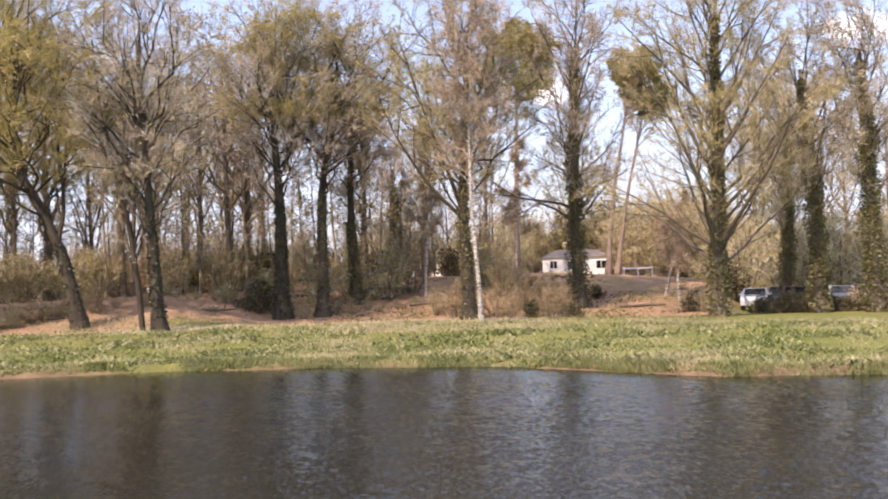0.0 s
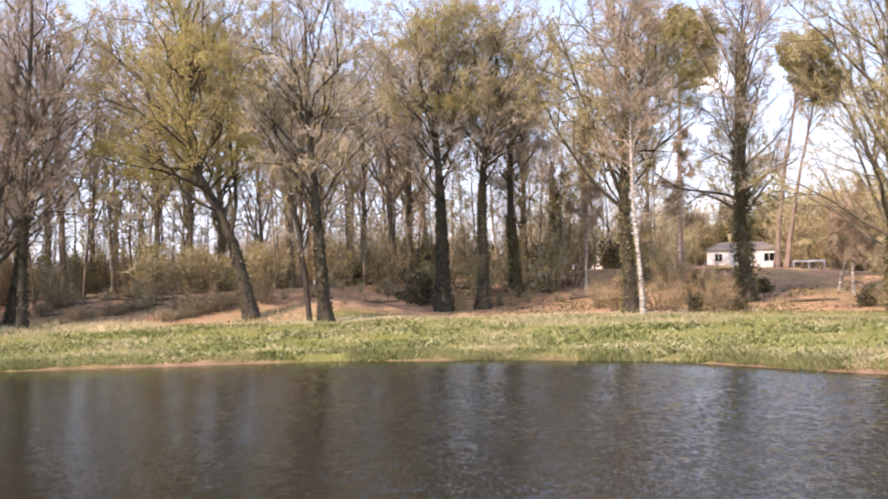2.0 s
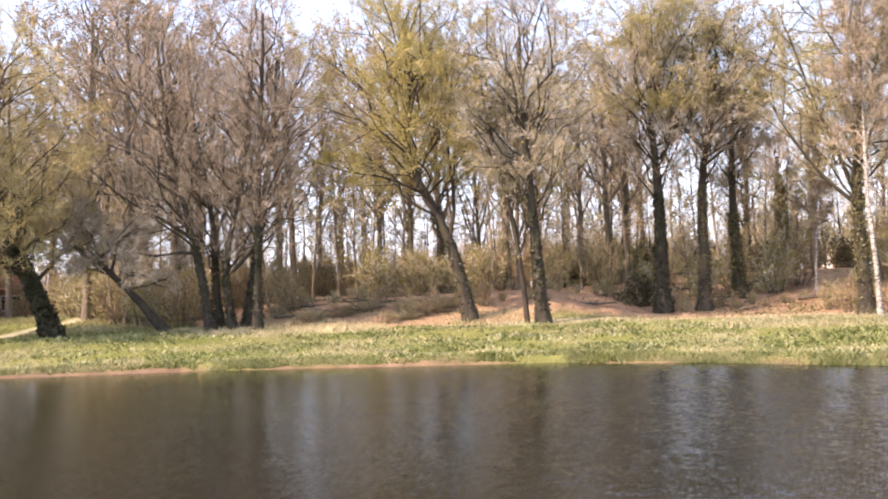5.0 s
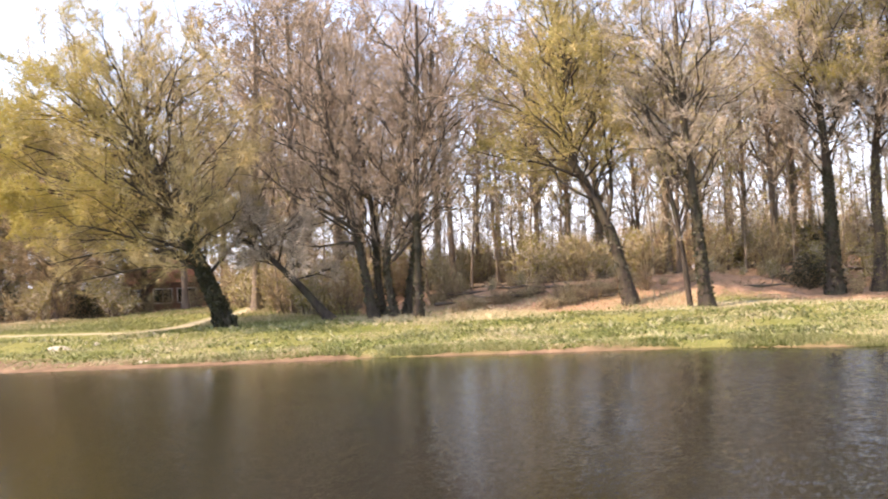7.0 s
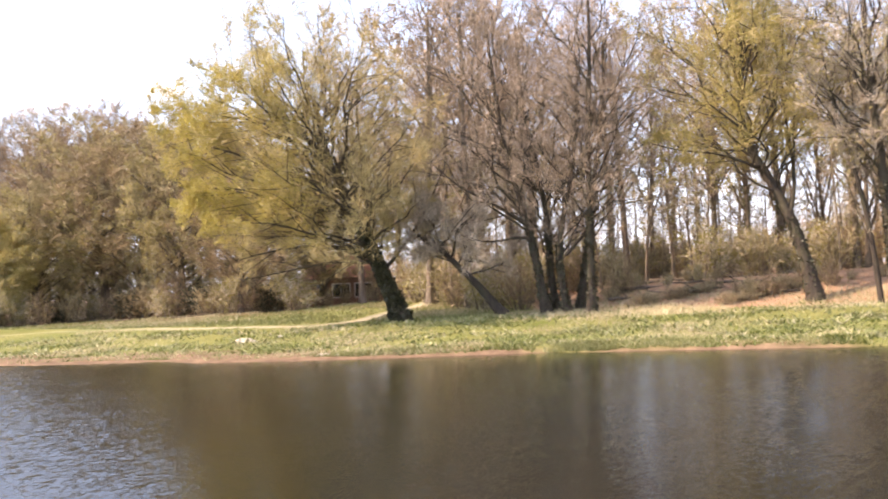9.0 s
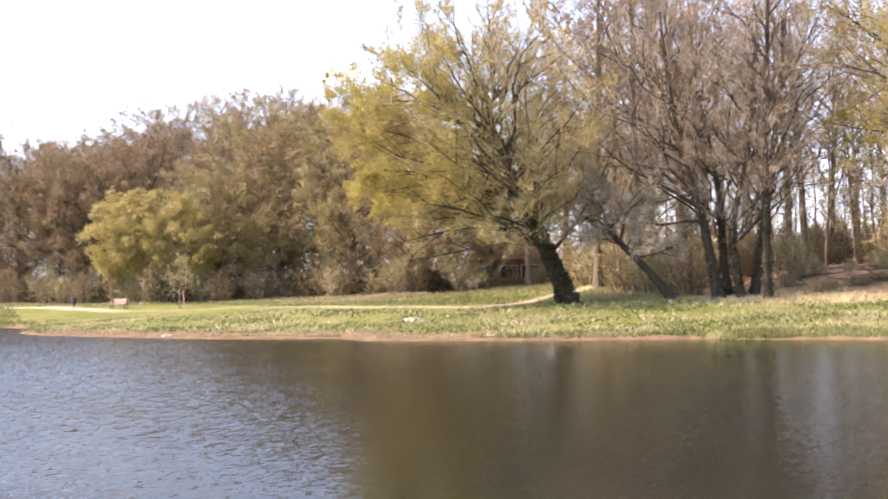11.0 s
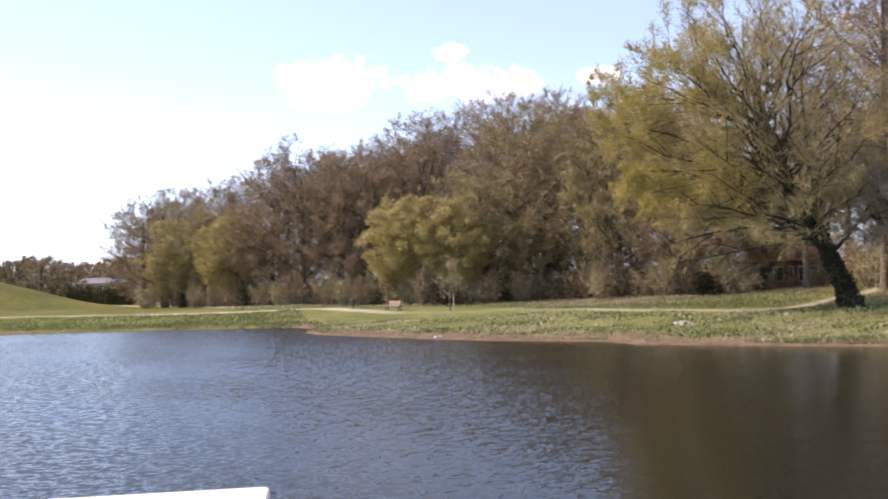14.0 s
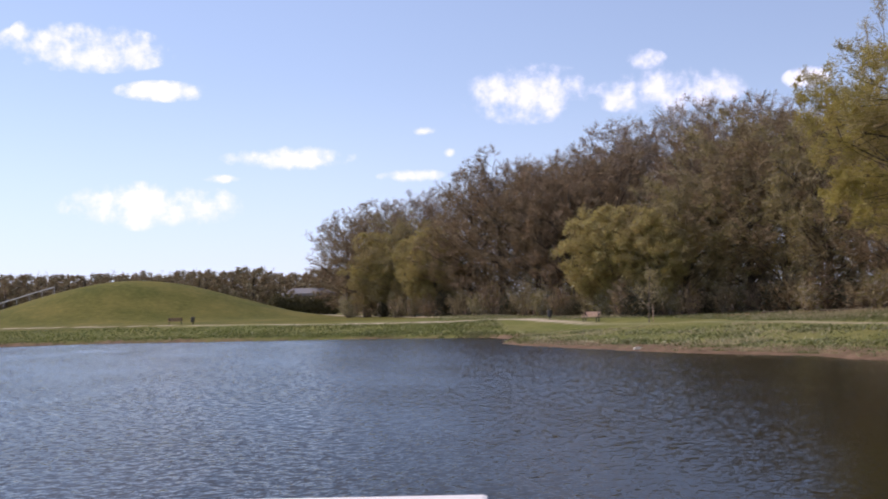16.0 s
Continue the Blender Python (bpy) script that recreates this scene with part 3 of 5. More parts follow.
def make_shrub(name, seed, height, width, stems=16, twig=TWIG, leaf=None, leaf_n=0, leaf_size=0.12, tip_w=0.019, tips=6):
    """A many-stemmed shrub at the origin."""
    rng = np.random.default_rng(seed)
    top = new(name)
    a = rng.uniform(0, 2 * np.pi, stems)
    lean = rng.uniform(0.05, 1.0, stems) * width / 2
    foot = np.stack([np.cos(a) * lean * 0.35, np.sin(a) * lean * 0.35, np.full(stems, -0.1)], 1)
    tip = np.stack([np.cos(a) * lean, np.sin(a) * lean, height * rng.uniform(0.78, 1.0, stems) * (1 - 0.45 * (2 * lean / width) ** 2)], 1)
    u = np.linspace(0, 1, 6)[None, :, None]
    L1 = foot[:, None] * (1 - u) + tip[:, None] * u + rng.normal(size=(stems, 6, 3)) * 0.05 * height * u
    R1 = (0.012 + 0.009 * height) * np.linspace(1, 0.25, 6)[None] * np.ones((stems, 1))
    v, f = tubes(L1, R1, 5)
    tagged(child("stock", mesh_of("stock", v, [f], BARK_GREY), top), kind="stuff")
    L2, R2 = shoots(rng, L1, R1, 8, 0.05, 42, 0.42, 3, 0.015, 0.06)
    L3, R3 = shoots(rng, L2, R2, tips, 0.05, 44, 0.75 + 0.05 * height, 2, 0.009, 0.05)
    v, fs = gather([slivers(L2[:, 0], L2[:, 1], 0.014), slivers(L2[:, 1], L2[:, 2], 0.011), ribbons(rng, L3[:, 0], L3[:, -1], tip_w)])
    child("crown", mesh_of("crown", v, fs, twig), top)
    if leaf is not None and leaf_n:
        pick = rng.integers(0, len(L3), leaf_n)
        s = rng.uniform(0, 1.05, (leaf_n, 1))
        pl = L3[pick, 0] * (1 - s) + L3[pick, -1] * s + rng.normal(size=(leaf_n, 3)) * 0.05
        v, f = buds_at(rng, pl, leaf_size)
        child("foliage", mesh_of("foliage", v, [f], leaf), top)
    return top


# ---- ground and water ----
SHORE = np.array([(25, 33), (14.3, 34.5), (9.6, 35.1), (7.2, 37.0), (4.5, 39.6), (2.2, 41.4), (-3.4, 42.7), (-11.4, 43.0), (-17.3, 41.4), (-22.1, 39.8), (-27.3, 38.0),
                  (-32.3, 34.8), (-40.1, 31.4), (-43, 31.9), (-51, 28.4), (-61, 26.6), (-66, 26.0), (-70.6, 25.9), (-72.5, 26.9), (-76, 29.0), (-81, 29.0), (-85, 26.0), (-94, 17),
                  (-102, 7), (-108.7, -0.7), (-112, -11), (-115, -40), (-100, -75), (-60, -85), (-20, -60), (-8, -30), (-5.5, -8), (-5, 4), (4, 5.2), (14, 8), (28, 16), (33, 26)], dtype=float)
TRACK = np.array([(-164, -38), (-153, -15.5), (-127, 6), (-107, 21.8), (-99, 30), (-94.5, 37), (-86.6, 38.6), (-76, 39.8), (-63.3, 41.2), (-53, 43.1), (-46.2, 45), (-45.6, 48.6), (-47.3, 52.7), (-48.4, 57.2), (-53.3, 67.9), (-64, 88)], dtype=float)
TRACK_2 = np.array([(-240, 33), (-177, 36), (-140, 37.5), (-118, 37.6), (-94.5, 39.2)], dtype=float)
TRACK_3 = np.array([(-33, 50.5), (-27.7, 51), (-23.6, 53), (-19, 55.3), (-14.5, 58.2), (-8.6, 61.4), (0, 63), (8, 64)], dtype=float)


def line_distance(px, py, pts, closed=False):
    best = np.full(px.shape, 1e9)
    for i in range(len(pts) if closed else len(pts) - 1):
        a, b = pts[i], pts[(i + 1) % len(pts)]
        d = b - a
        u = np.clip(((px - a[0]) * d[0] + (py - a[1]) * d[1]) / (d @ d), 0, 1)
        best = np.minimum(best, np.hypot(px - a[0] - u * d[0], py - a[1] - u * d[1]))
    return best


def pond_distance(px, py):
    """Metres to the shore: positive on land."""
    inside = np.zeros(px.shape, bool)
    for i in range(len(SHORE)):
        (x1, y1), (x2, y2) = SHORE[i], SHORE[(i + 1) % len(SHORE)]
        if y1 != y2:
            inside ^= ((y1 > py) != (y2 > py)) & (px < (x2 - x1) * (py - y1) / (y2 - y1) + x1)
    d = line_distance(px, py, SHORE, True)
    return np.where(inside, -d, d)


def smooth(v):
    v = np.clip(v, 0, 1)
    return v * v * (3 - 2 * v)


def waves(px, py, s, seed):
    """Cheap smooth unevenness of about unit height."""
    out = 0
    for i in range(5):
        a, f = seed * 1.7 + i * 2.1, (0.7 + 0.45 * i) / s
        out = out + np.sin(px * f * math.cos(a) + py * f * math.sin(a) + i * 1.9 + seed) / (1 + 0.5 * i)
    return out / 2.4


MOUND = bearing(89.3, 186)


def height(px, py):
    px, py = np.asarray(px, float), np.asarray(py, float)
    d, az = np.hypot(px, py), np.degrees(np.arctan2(-px, py))
    s = pond_distance(px, py) + 0.35 * waves(px, py, 1.6, 3)
    level = np.interp(az, [-60, 70, 78, 88, 100], [1.1, 1.1, 1.0, 1.2, 1.2])
    mud = np.interp(az, [38, 46, 66, 70], [0, 1, 1, 0])
    lip = 0.34 * smooth(s / 0.8) * (1 - mud) + 0.20 * smooth(s / 1.8) * mud
    land = lip + (level - 0.30) * smooth(s / 15.0) + 0.05 * waves(px, py, 2.2, 7) * smooth(s / 3)
    rise = np.interp(az, [-40, -16, -14, -6, 8, 14, 22, 29, 34, 40, 48, 60], [0, 0, 2.1, 2.9, 2.6, 1.9, 1.6, 1.5, 0.9, 0.8, 0.3, 0.0])
    bank = np.interp(az, [10, 15, 29, 33], [0, 1, 1, 0])
    land = land + rise * ((1 - bank) * smooth((d - 62) / 22.0) + bank * smooth((d - 58.5) / 11.0))
    m = np.hypot((px - MOUND.x) / 31.0, (py - MOUND.y) / 36.0)
    land = land + 6.9 * np.cos(np.clip(m, 0, 1) * math.pi / 2) ** 2
    land = np.where(d < 18, np.minimum(land, 1.2), land)
    return np.where(s > 0, land, -0.03 + 0.28 * np.maximum(s, -5))


def z_at(px, py):
    return float(height(np.array([px]), np.array([py]))[0])


azs = np.unique(np.concatenate([np.arange(-180, 180, 4.0), np.arange(-34, 106, 0.5)]))
rs = np.concatenate([np.arange(0.5, 30, 2.2), np.arange(30, 62, 0.6), np.arange(62, 124, 0.9), np.arange(124, 260, 4.0), [280, 320, 400, 550, 800, 1200, 2000, 3200]])
A, R = np.meshgrid(np.radians(azs), rs, indexing="ij")
GX, GY = -np.sin(A) * R, np.cos(A) * R
GZ = height(GX, GY)
na, nr = A.shape
idx = np.arange(na * nr).reshape(na, nr)
nxt = np.roll(idx, -1, axis=0)
quads = np.stack([idx[:, :-1], idx[:, 1:], nxt[:, 1:], nxt[:, :-1]], -1).reshape(-1, 4)[:, ::-1]
ground_mesh = mesh_of("ground", np.stack([GX, GY, GZ], -1).reshape(-1, 3), [quads], ground_material(), True)
ground = tagged(new("ground", ground_mesh), "rough spring meadow bank with leaf litter, gravel path and muddy shore", "ground", kind="structure")
gd, gaz, gs = np.hypot(GX, GY), np.degrees(np.arctan2(-GX, GY)), pond_distance(GX, GY)
ragged = waves(GX, GY, 1.3, 11)
on_path = np.maximum(np.maximum(np.interp(gaz, [44, 54, 57, 64, 67], [0.7, 0.5, 0.18, 0.18, 0.95]) * (1 - smooth((line_distance(GX, GY, TRACK) - np.interp(gaz, [36, 46, 80], [0.25, 0.5, 0.8])) / 0.4)), 1 - smooth((line_distance(GX, GY, TRACK_2) - 1.0) / 0.7)),
                     0.6 * (1 - smooth((line_distance(GX, GY, TRACK_3) - 0.6) / 0.9)))
wood_floor = smooth((gd - np.interp(gaz, [-30, -14, 0, 14, 18, 29, 31, 33.5, 35, 40, 44, 50, 60, 70, 80], [67, 63, 62, 61, 58.5, 58.5, 61, 66, 80, 88, 85, 82, 100, 122, 240]) + 1.2 * ragged) / 1.5) * ((gaz > -40) & (gaz < 80)) * np.clip(np.interp(gaz, [-16, -14, -2, 2], [0.1, 0.85, 0.85, 1.0]) + 0.35 * waves(GX, GY, 1.0, 15) * (gaz < 2), 0, 1)
bare = np.interp(gaz, [34, 40, 46, 66, 70, 76, 100], [-0.1, 0.2, 2.7, 2.7, 0.4, 0.3, 0.4]) + np.where(gaz > 72, 1.5 * waves(GX, GY, 2.6, 5), 0) + np.interp(gaz, [-25, -9, -7], [1.2, 1.0, 0])
on_mud = 1 - smooth((gs + 0.5 * ragged - bare) / 0.8)
zone = ground_mesh.color_attributes.new("zone", "FLOAT_COLOR", "POINT")
zone.data.foreach_set("color", np.stack([on_path, wood_floor, on_mud, smooth((gaz - 70) / 5) * smooth((gd - 118) / 8)], -1).astype(np.float32).ravel())

# the water is one sheet with a faint swell; calmer in the lee of the wood
wa = np.concatenate([np.arange(-180, -30, 5.0), np.arange(-30, 104, 0.5), np.arange(104, 180, 5.0)])
wr = 4.0 * 1.025 ** np.arange(148)
A, R = np.meshgrid(np.radians(wa), wr, indexing="ij")
WX, WY = -np.sin(A) * R, np.cos(A) * R
wave_rng = np.random.default_rng(17)
WZ = np.zeros_like(A)
for i in range(8):
    lam, th = 2.2 * 1.15 ** i, wave_rng.uniform(0, 2 * math.pi)
    WZ += 0.0006 * lam * (1 - smooth((R - 30) / 30)) * np.sin(2 * math.pi / lam * (WX * math.cos(th) + WY * math.sin(th)) + wave_rng.uniform(0, 6.28))
na, nr = A.shape
idx = np.arange(na * nr).reshape(na, nr)
nxt = np.roll(idx, -1, axis=0)
quads = np.stack([idx[:, :-1], idx[:, 1:], nxt[:, 1:], nxt[:, :-1]], -1).reshape(-1, 4)[:, ::-1]
water_mesh = mesh_of("water", np.stack([WX, WY, WZ], -1).reshape(-1, 3), [quads], water_material(), True)
wind = water_mesh.attributes.new("wind", "FLOAT", "POINT")
breeze = np.interp(np.degrees(A), [-30, -4, 8, 18, 26, 46, 51, 57, 66, 104], [0.68, 0.6, 0.42, 0.22, 0.07, 0.04, 0.07, 0.34, 0.84, 1.0])
wind.data.foreach_set("value", breeze.astype(np.float32).ravel())
tagged(new("water", water_mesh), "brown pond water with small wind ripples", "pond", kind="structure")


# ---- trees ----
def stand(ob, az, d, label="", category="tree", group="", turn=0.0, size=1.0, sink=0.08):
    """Stands a thing on the ground at a bearing, its front turned to the pond's near shore."""
    p = bearing(az, d)
    ob.matrix_basis = pose(p.x, p.y, z_at(p.x, p.y) - sink, 0, 0, az + turn) @ Matrix.Diagonal((size, size, size, 1))
    return tagged(ob, label, category, group)


def again(ob, az, d, size=1.0, turn=0.0, sink=0.08, wide=1.0):
    p = bearing(az, d)
    c = copy_thing(ob, pose(p.x, p.y, z_at(p.x, p.y) - sink, 0, 0, turn))
    c.scale = (size * wide, size * wide, size)
    return c


def up(h, side=0.0, away=0.0):
    return [(0, 0, 0), (side * 0.2, h * 0.3, away * 0.2), (side * 0.6, h * 0.65, away * 0.6), (side, h, away)]


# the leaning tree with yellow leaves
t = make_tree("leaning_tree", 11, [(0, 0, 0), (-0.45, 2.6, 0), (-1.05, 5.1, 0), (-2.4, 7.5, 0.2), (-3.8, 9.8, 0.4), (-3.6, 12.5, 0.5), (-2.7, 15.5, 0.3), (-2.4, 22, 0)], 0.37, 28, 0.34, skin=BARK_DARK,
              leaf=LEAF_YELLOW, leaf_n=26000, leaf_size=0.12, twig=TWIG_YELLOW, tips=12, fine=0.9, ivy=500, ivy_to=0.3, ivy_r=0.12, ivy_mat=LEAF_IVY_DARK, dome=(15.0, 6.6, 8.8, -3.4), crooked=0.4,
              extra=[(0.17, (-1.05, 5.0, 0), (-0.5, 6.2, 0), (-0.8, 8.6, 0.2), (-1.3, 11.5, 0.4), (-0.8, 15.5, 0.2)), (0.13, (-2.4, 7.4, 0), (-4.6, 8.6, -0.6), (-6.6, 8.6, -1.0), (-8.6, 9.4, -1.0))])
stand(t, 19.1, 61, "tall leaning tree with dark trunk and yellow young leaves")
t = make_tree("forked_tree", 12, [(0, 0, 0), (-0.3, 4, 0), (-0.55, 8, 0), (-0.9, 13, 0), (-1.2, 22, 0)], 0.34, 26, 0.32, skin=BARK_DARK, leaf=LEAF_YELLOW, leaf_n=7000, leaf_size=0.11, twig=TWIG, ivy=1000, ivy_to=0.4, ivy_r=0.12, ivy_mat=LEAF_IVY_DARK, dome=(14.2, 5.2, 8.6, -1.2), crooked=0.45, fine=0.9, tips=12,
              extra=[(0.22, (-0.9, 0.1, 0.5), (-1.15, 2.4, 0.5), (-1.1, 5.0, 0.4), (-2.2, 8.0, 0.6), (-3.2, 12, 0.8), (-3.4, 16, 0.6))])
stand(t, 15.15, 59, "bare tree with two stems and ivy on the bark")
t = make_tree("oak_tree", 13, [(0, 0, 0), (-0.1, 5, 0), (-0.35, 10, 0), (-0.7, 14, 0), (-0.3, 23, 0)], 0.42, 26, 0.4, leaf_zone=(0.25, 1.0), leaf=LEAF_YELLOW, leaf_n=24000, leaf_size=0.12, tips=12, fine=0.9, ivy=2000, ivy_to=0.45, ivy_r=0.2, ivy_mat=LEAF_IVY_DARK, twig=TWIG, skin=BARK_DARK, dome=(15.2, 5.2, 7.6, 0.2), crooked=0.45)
stand(t, 8.75, 66.5, "tall oak with yellow-green leaf clumps and ivy")
t = make_tree("oak_tree", 14, [(0, 0, 0), (0.1, 5, 0), (0.3, 10, 0), (1.3, 14, 0), (2.0, 22, 0)], 0.40, 22, 0.44, leaf_zone=(0.2, 0.8), leaf=LEAF_GREEN, leaf_n=8000, leaf_size=0.13, twig=TWIG, ivy=700, ivy_to=0.5, ivy_r=0.15, dome=(15.6, 5.0, 7.4, 1.4), crooked=0.6, fine=0.85, skin=BARK_DARK,
              extra=[(0.2, (0.3, 10, 0), (-1.2, 11.8, -0.3), (-2.2, 13.8, -0.4), (-3.2, 16, -0.2)), (0.17, (1.2, 11.6, 0), (2.4, 12.4, 0), (2.9, 14.0, 0), (4.3, 14.8, 0), (5.2, 17.5, 0))])
stand(t, 6.6, 67, "tall crooked oak with sparse young leaves")
t = make_tree("bare_tree", 15, [(0, 0, 0), (-0.1, 4, 0), (-0.3, 8, 0), (-0.2, 12, 0), (0.2, 17, 0)], 0.40, 13, 0.5, twig=TWIG, skin=BARK_DARK, ivy=1800, ivy_to=0.45, ivy_r=0.18, dome=(11.5, 3.2, 5.5), crooked=0.4, fine=0.8)
stand(t, 4.75, 71, "dark ivy-covered trunk with a thin bare crown")
t = make_tree("ivy_tree", 16, up(12, -0.4), 0.36, 9, 0.5, twig=TWIG, ivy=4600, ivy_to=0.85, ivy_r=0.7, dome=(9.0, 2.6, 3.8), fine=0.7)
stand(t, 2.5, 82, "tree trunk wrapped in a thick column of ivy")
t = make_tree("oak_tree", 17, [(0, 0, 0), (-0.2, 3.5, 0), (-0.4, 7, 0), (0.2, 12, 0), (0.4, 23, 0)], 0.42, 24, 0.34, leaf_zone=(0.3, 1.0), leaf=LEAF_GREEN, leaf_n=6000, leaf_size=0.12, twig=TWIG_OLIVE, ivy=1400, ivy_to=0.5, ivy_r=0.25, dome=(14.8, 6.2, 8.0, -0.3), crooked=0.55, fine=0.9, skin=BARK_DARK,
              extra=[(0.17, (-0.5, 6.4, 0), (-2.0, 7.6, -0.4), (-3.2, 9.4, -0.6), (-4.4, 11.0, -0.6), (-5.4, 13.6, -0.4)), (0.18, (-0.4, 6.8, 0), (-1.1, 9, 0), (-2.6, 13, 0.3), (-4.2, 18, 0.5))])
stand(t, -1.4, 63, "broad oak with a long crooked low limb")
t = make_tree("birch_tree", 18, [(0, 0, 0), (-0.1, 3, 0), (-0.3, 6, 0), (-0.6, 9, 0), (-0.4, 14, 0), (-0.2, 20, 0)], 0.13, 18, 0.4, twig=TWIG_RED, skin=BIRCH, leaf=LEAF_BROWN, leaf_n=500, leaf_size=0.1, fine=0.8, dome=(14.0, 2.8, 7.5, -0.3), stop=0.9, crooked=0.3)
stand(t, -2.0, 58.6, "slender white-barked birch with fine reddish twigs")
t = make_tree("ivy_tree", 19, [(0, 0, 0), (-0.2, 5, 0), (-0.3, 10, 0), (-0.1, 15, 0), (0.3, 22, 0)], 0.42, 32, 0.26, (6.0, 4.5), (42, 68), stop=0.9, leaf=LEAF_BROWN, leaf_n=1800, leaf_size=0.11, twig=TWIG, ivy=8500, ivy_to=0.85, ivy_r=0.6, crooked=0.14, droop=0.1, fine=0.75)
stand(t, -7.4, 68, "thick ivy-clad tree with bare ascending branches")
t = make_tree("ivy_tree", 20, [(0, 0, 0), (0.1, 5, 0), (0.25, 10, 0), (0.3, 16, 0), (0.3, 23, 0)], 0.36, 46, 0.13, (8.5, 5.5), (38, 64), stop=0.92, leaf=LEAF_YELLOW, leaf_n=9000, leaf_size=0.12, twig=TWIG_OLIVE, ivy=8000, ivy_to=0.8, ivy_r=0.5, crooked=0.11, droop=0.1, fine=0.8)
stand(t, -14.6, 60.5, "tall ivy-clad tree with many fanning slender branches")
t = make_tree("ivy_tree", 21, [(0, 0, 0), (-0.1, 4, 0), (-0.4, 9, 0), (-0.7, 14, 0), (-1.0, 20, 0)], 0.36, 16, 0.4, leaf=LEAF_BROWN, leaf_n=1200, twig=TWIG, ivy=8500, ivy_to=0.95, ivy_r=0.66, dome=(13.5, 4.2, 7.5, -0.6), fine=0.8)
stand(t, -19.7, 65, "leaning ivy-clad tree beside the parked cars")
t = make_tree("ivy_tree", 22, up(21, -0.6), 0.36, 16, 0.35, leaf=LEAF_GREEN, leaf_n=3500, twig=TWIG, ivy=8500, ivy_to=0.95, ivy_r=0.66, dome=(14, 4.2, 8.0), fine=0.8)
stand(t, -22.4, 64, "ivy-clad tree at the edge of the car park")
c = copy_thing(t, pose(*bearing(-26, 66, 1.0), 0, 0, 90))
c = copy_thing(t, pose(*bearing(-18.1, 74, 1.0), 0, 0, 200))
c.scale = (0.85, 0.85, 0.8)

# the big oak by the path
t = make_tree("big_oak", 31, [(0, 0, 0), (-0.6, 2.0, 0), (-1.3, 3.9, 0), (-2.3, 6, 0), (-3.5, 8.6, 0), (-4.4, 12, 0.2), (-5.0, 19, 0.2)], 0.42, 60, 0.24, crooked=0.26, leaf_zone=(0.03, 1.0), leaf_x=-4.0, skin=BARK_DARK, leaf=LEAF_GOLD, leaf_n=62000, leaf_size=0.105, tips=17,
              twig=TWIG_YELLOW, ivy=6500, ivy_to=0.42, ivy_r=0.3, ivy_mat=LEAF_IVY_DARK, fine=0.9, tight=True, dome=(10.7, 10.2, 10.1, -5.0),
              extra=[(0.19, (-1.3, 3.9, 0), (-3.0, 4.6, -0.5), (-5.2, 4.9, -1.0), (-7.5, 4.5, -1.4), (-9.2, 4.1, -1.5)), (0.12, (-1.1, 3.5, 0), (-3.5, 3.9, -0.8), (-6.0, 3.4, -1.2), (-8.5, 3.0, -1.2)),
                     (0.15, (-0.9, 3.2, 0), (0.2, 4.2, 0), (1.0, 5.6, 0), (2.0, 7.2, 0.4), (3.0, 9.5, 0.6)), (0.17, (-1.9, 5.2, 0), (-4.2, 7.4, 0), (-6.6, 9.6, -0.3), (-9.6, 12.0, -0.4)),
                     (0.19, (-1.6, 4.6, 0), (-1.9, 8.0, 0.4), (-2.3, 12, 0.8), (-2.0, 16, 1.0)), (0.14, (-2.2, 6.0, 0), (-5.6, 7.2, -0.6), (-9.0, 8.0, -0.9), (-11.5, 8.6, -1.0))])
stand(t, 40.9, 62, "spreading oak leaning over the meadow, ivy trunk, yellow leaves")
t = make_tree("leaning_tree", 32, [(0, 0, 0), (-1.2, 1.5, 0), (-2.4, 2.8, 0), (-3.4, 3.9, 0), (-5.2, 5.0, 0), (-6.4, 7.5, 0)], 0.3, 12, 0.45, (4.5, 3), (30, 70), twig=TWIG, leaf=LEAF_BROWN, leaf_n=900, skin=BARK_DARK, crooked=0.25)
stand(t, 35.35, 62.5, "dark tree leaning steeply over towards the oak")
# azimuth, distance, height, seed, crown offset, stem's course
stems = [(33.0, 61, 20, 33, -3.4, [(0, 0, 0), (-0.45, 3, 0), (-0.9, 5.4, 0), (-2.2, 10, 0.3), (-3.6, 23, 0)]), (32.5, 62.3, 18, 34, -2.0, [(0, 0, 0), (-0.4, 2.6, 0), (-0.2, 6, 0), (-1.4, 12, 0), (-2.0, 21, 0)]),
         (31.85, 60.6, 16, 35, 0.4, [(0, 0, 0), (-0.55, 2.4, 0), (-0.4, 4.4, 0), (0.7, 8, 0), (1.4, 18.5, 0)]), (30.6, 60, 21, 36, 0.5, [(0, 0, 0), (0.15, 4, 0), (0.2, 9, 0), (0.7, 15, 0), (0.9, 25, 0)]),
         (31.25, 62, 19, 37, 1.6, [(0, 0, 0), (0.5, 3, 0), (0.9, 6, 0), (1.9, 12, 0), (2.4, 22, 0)])]
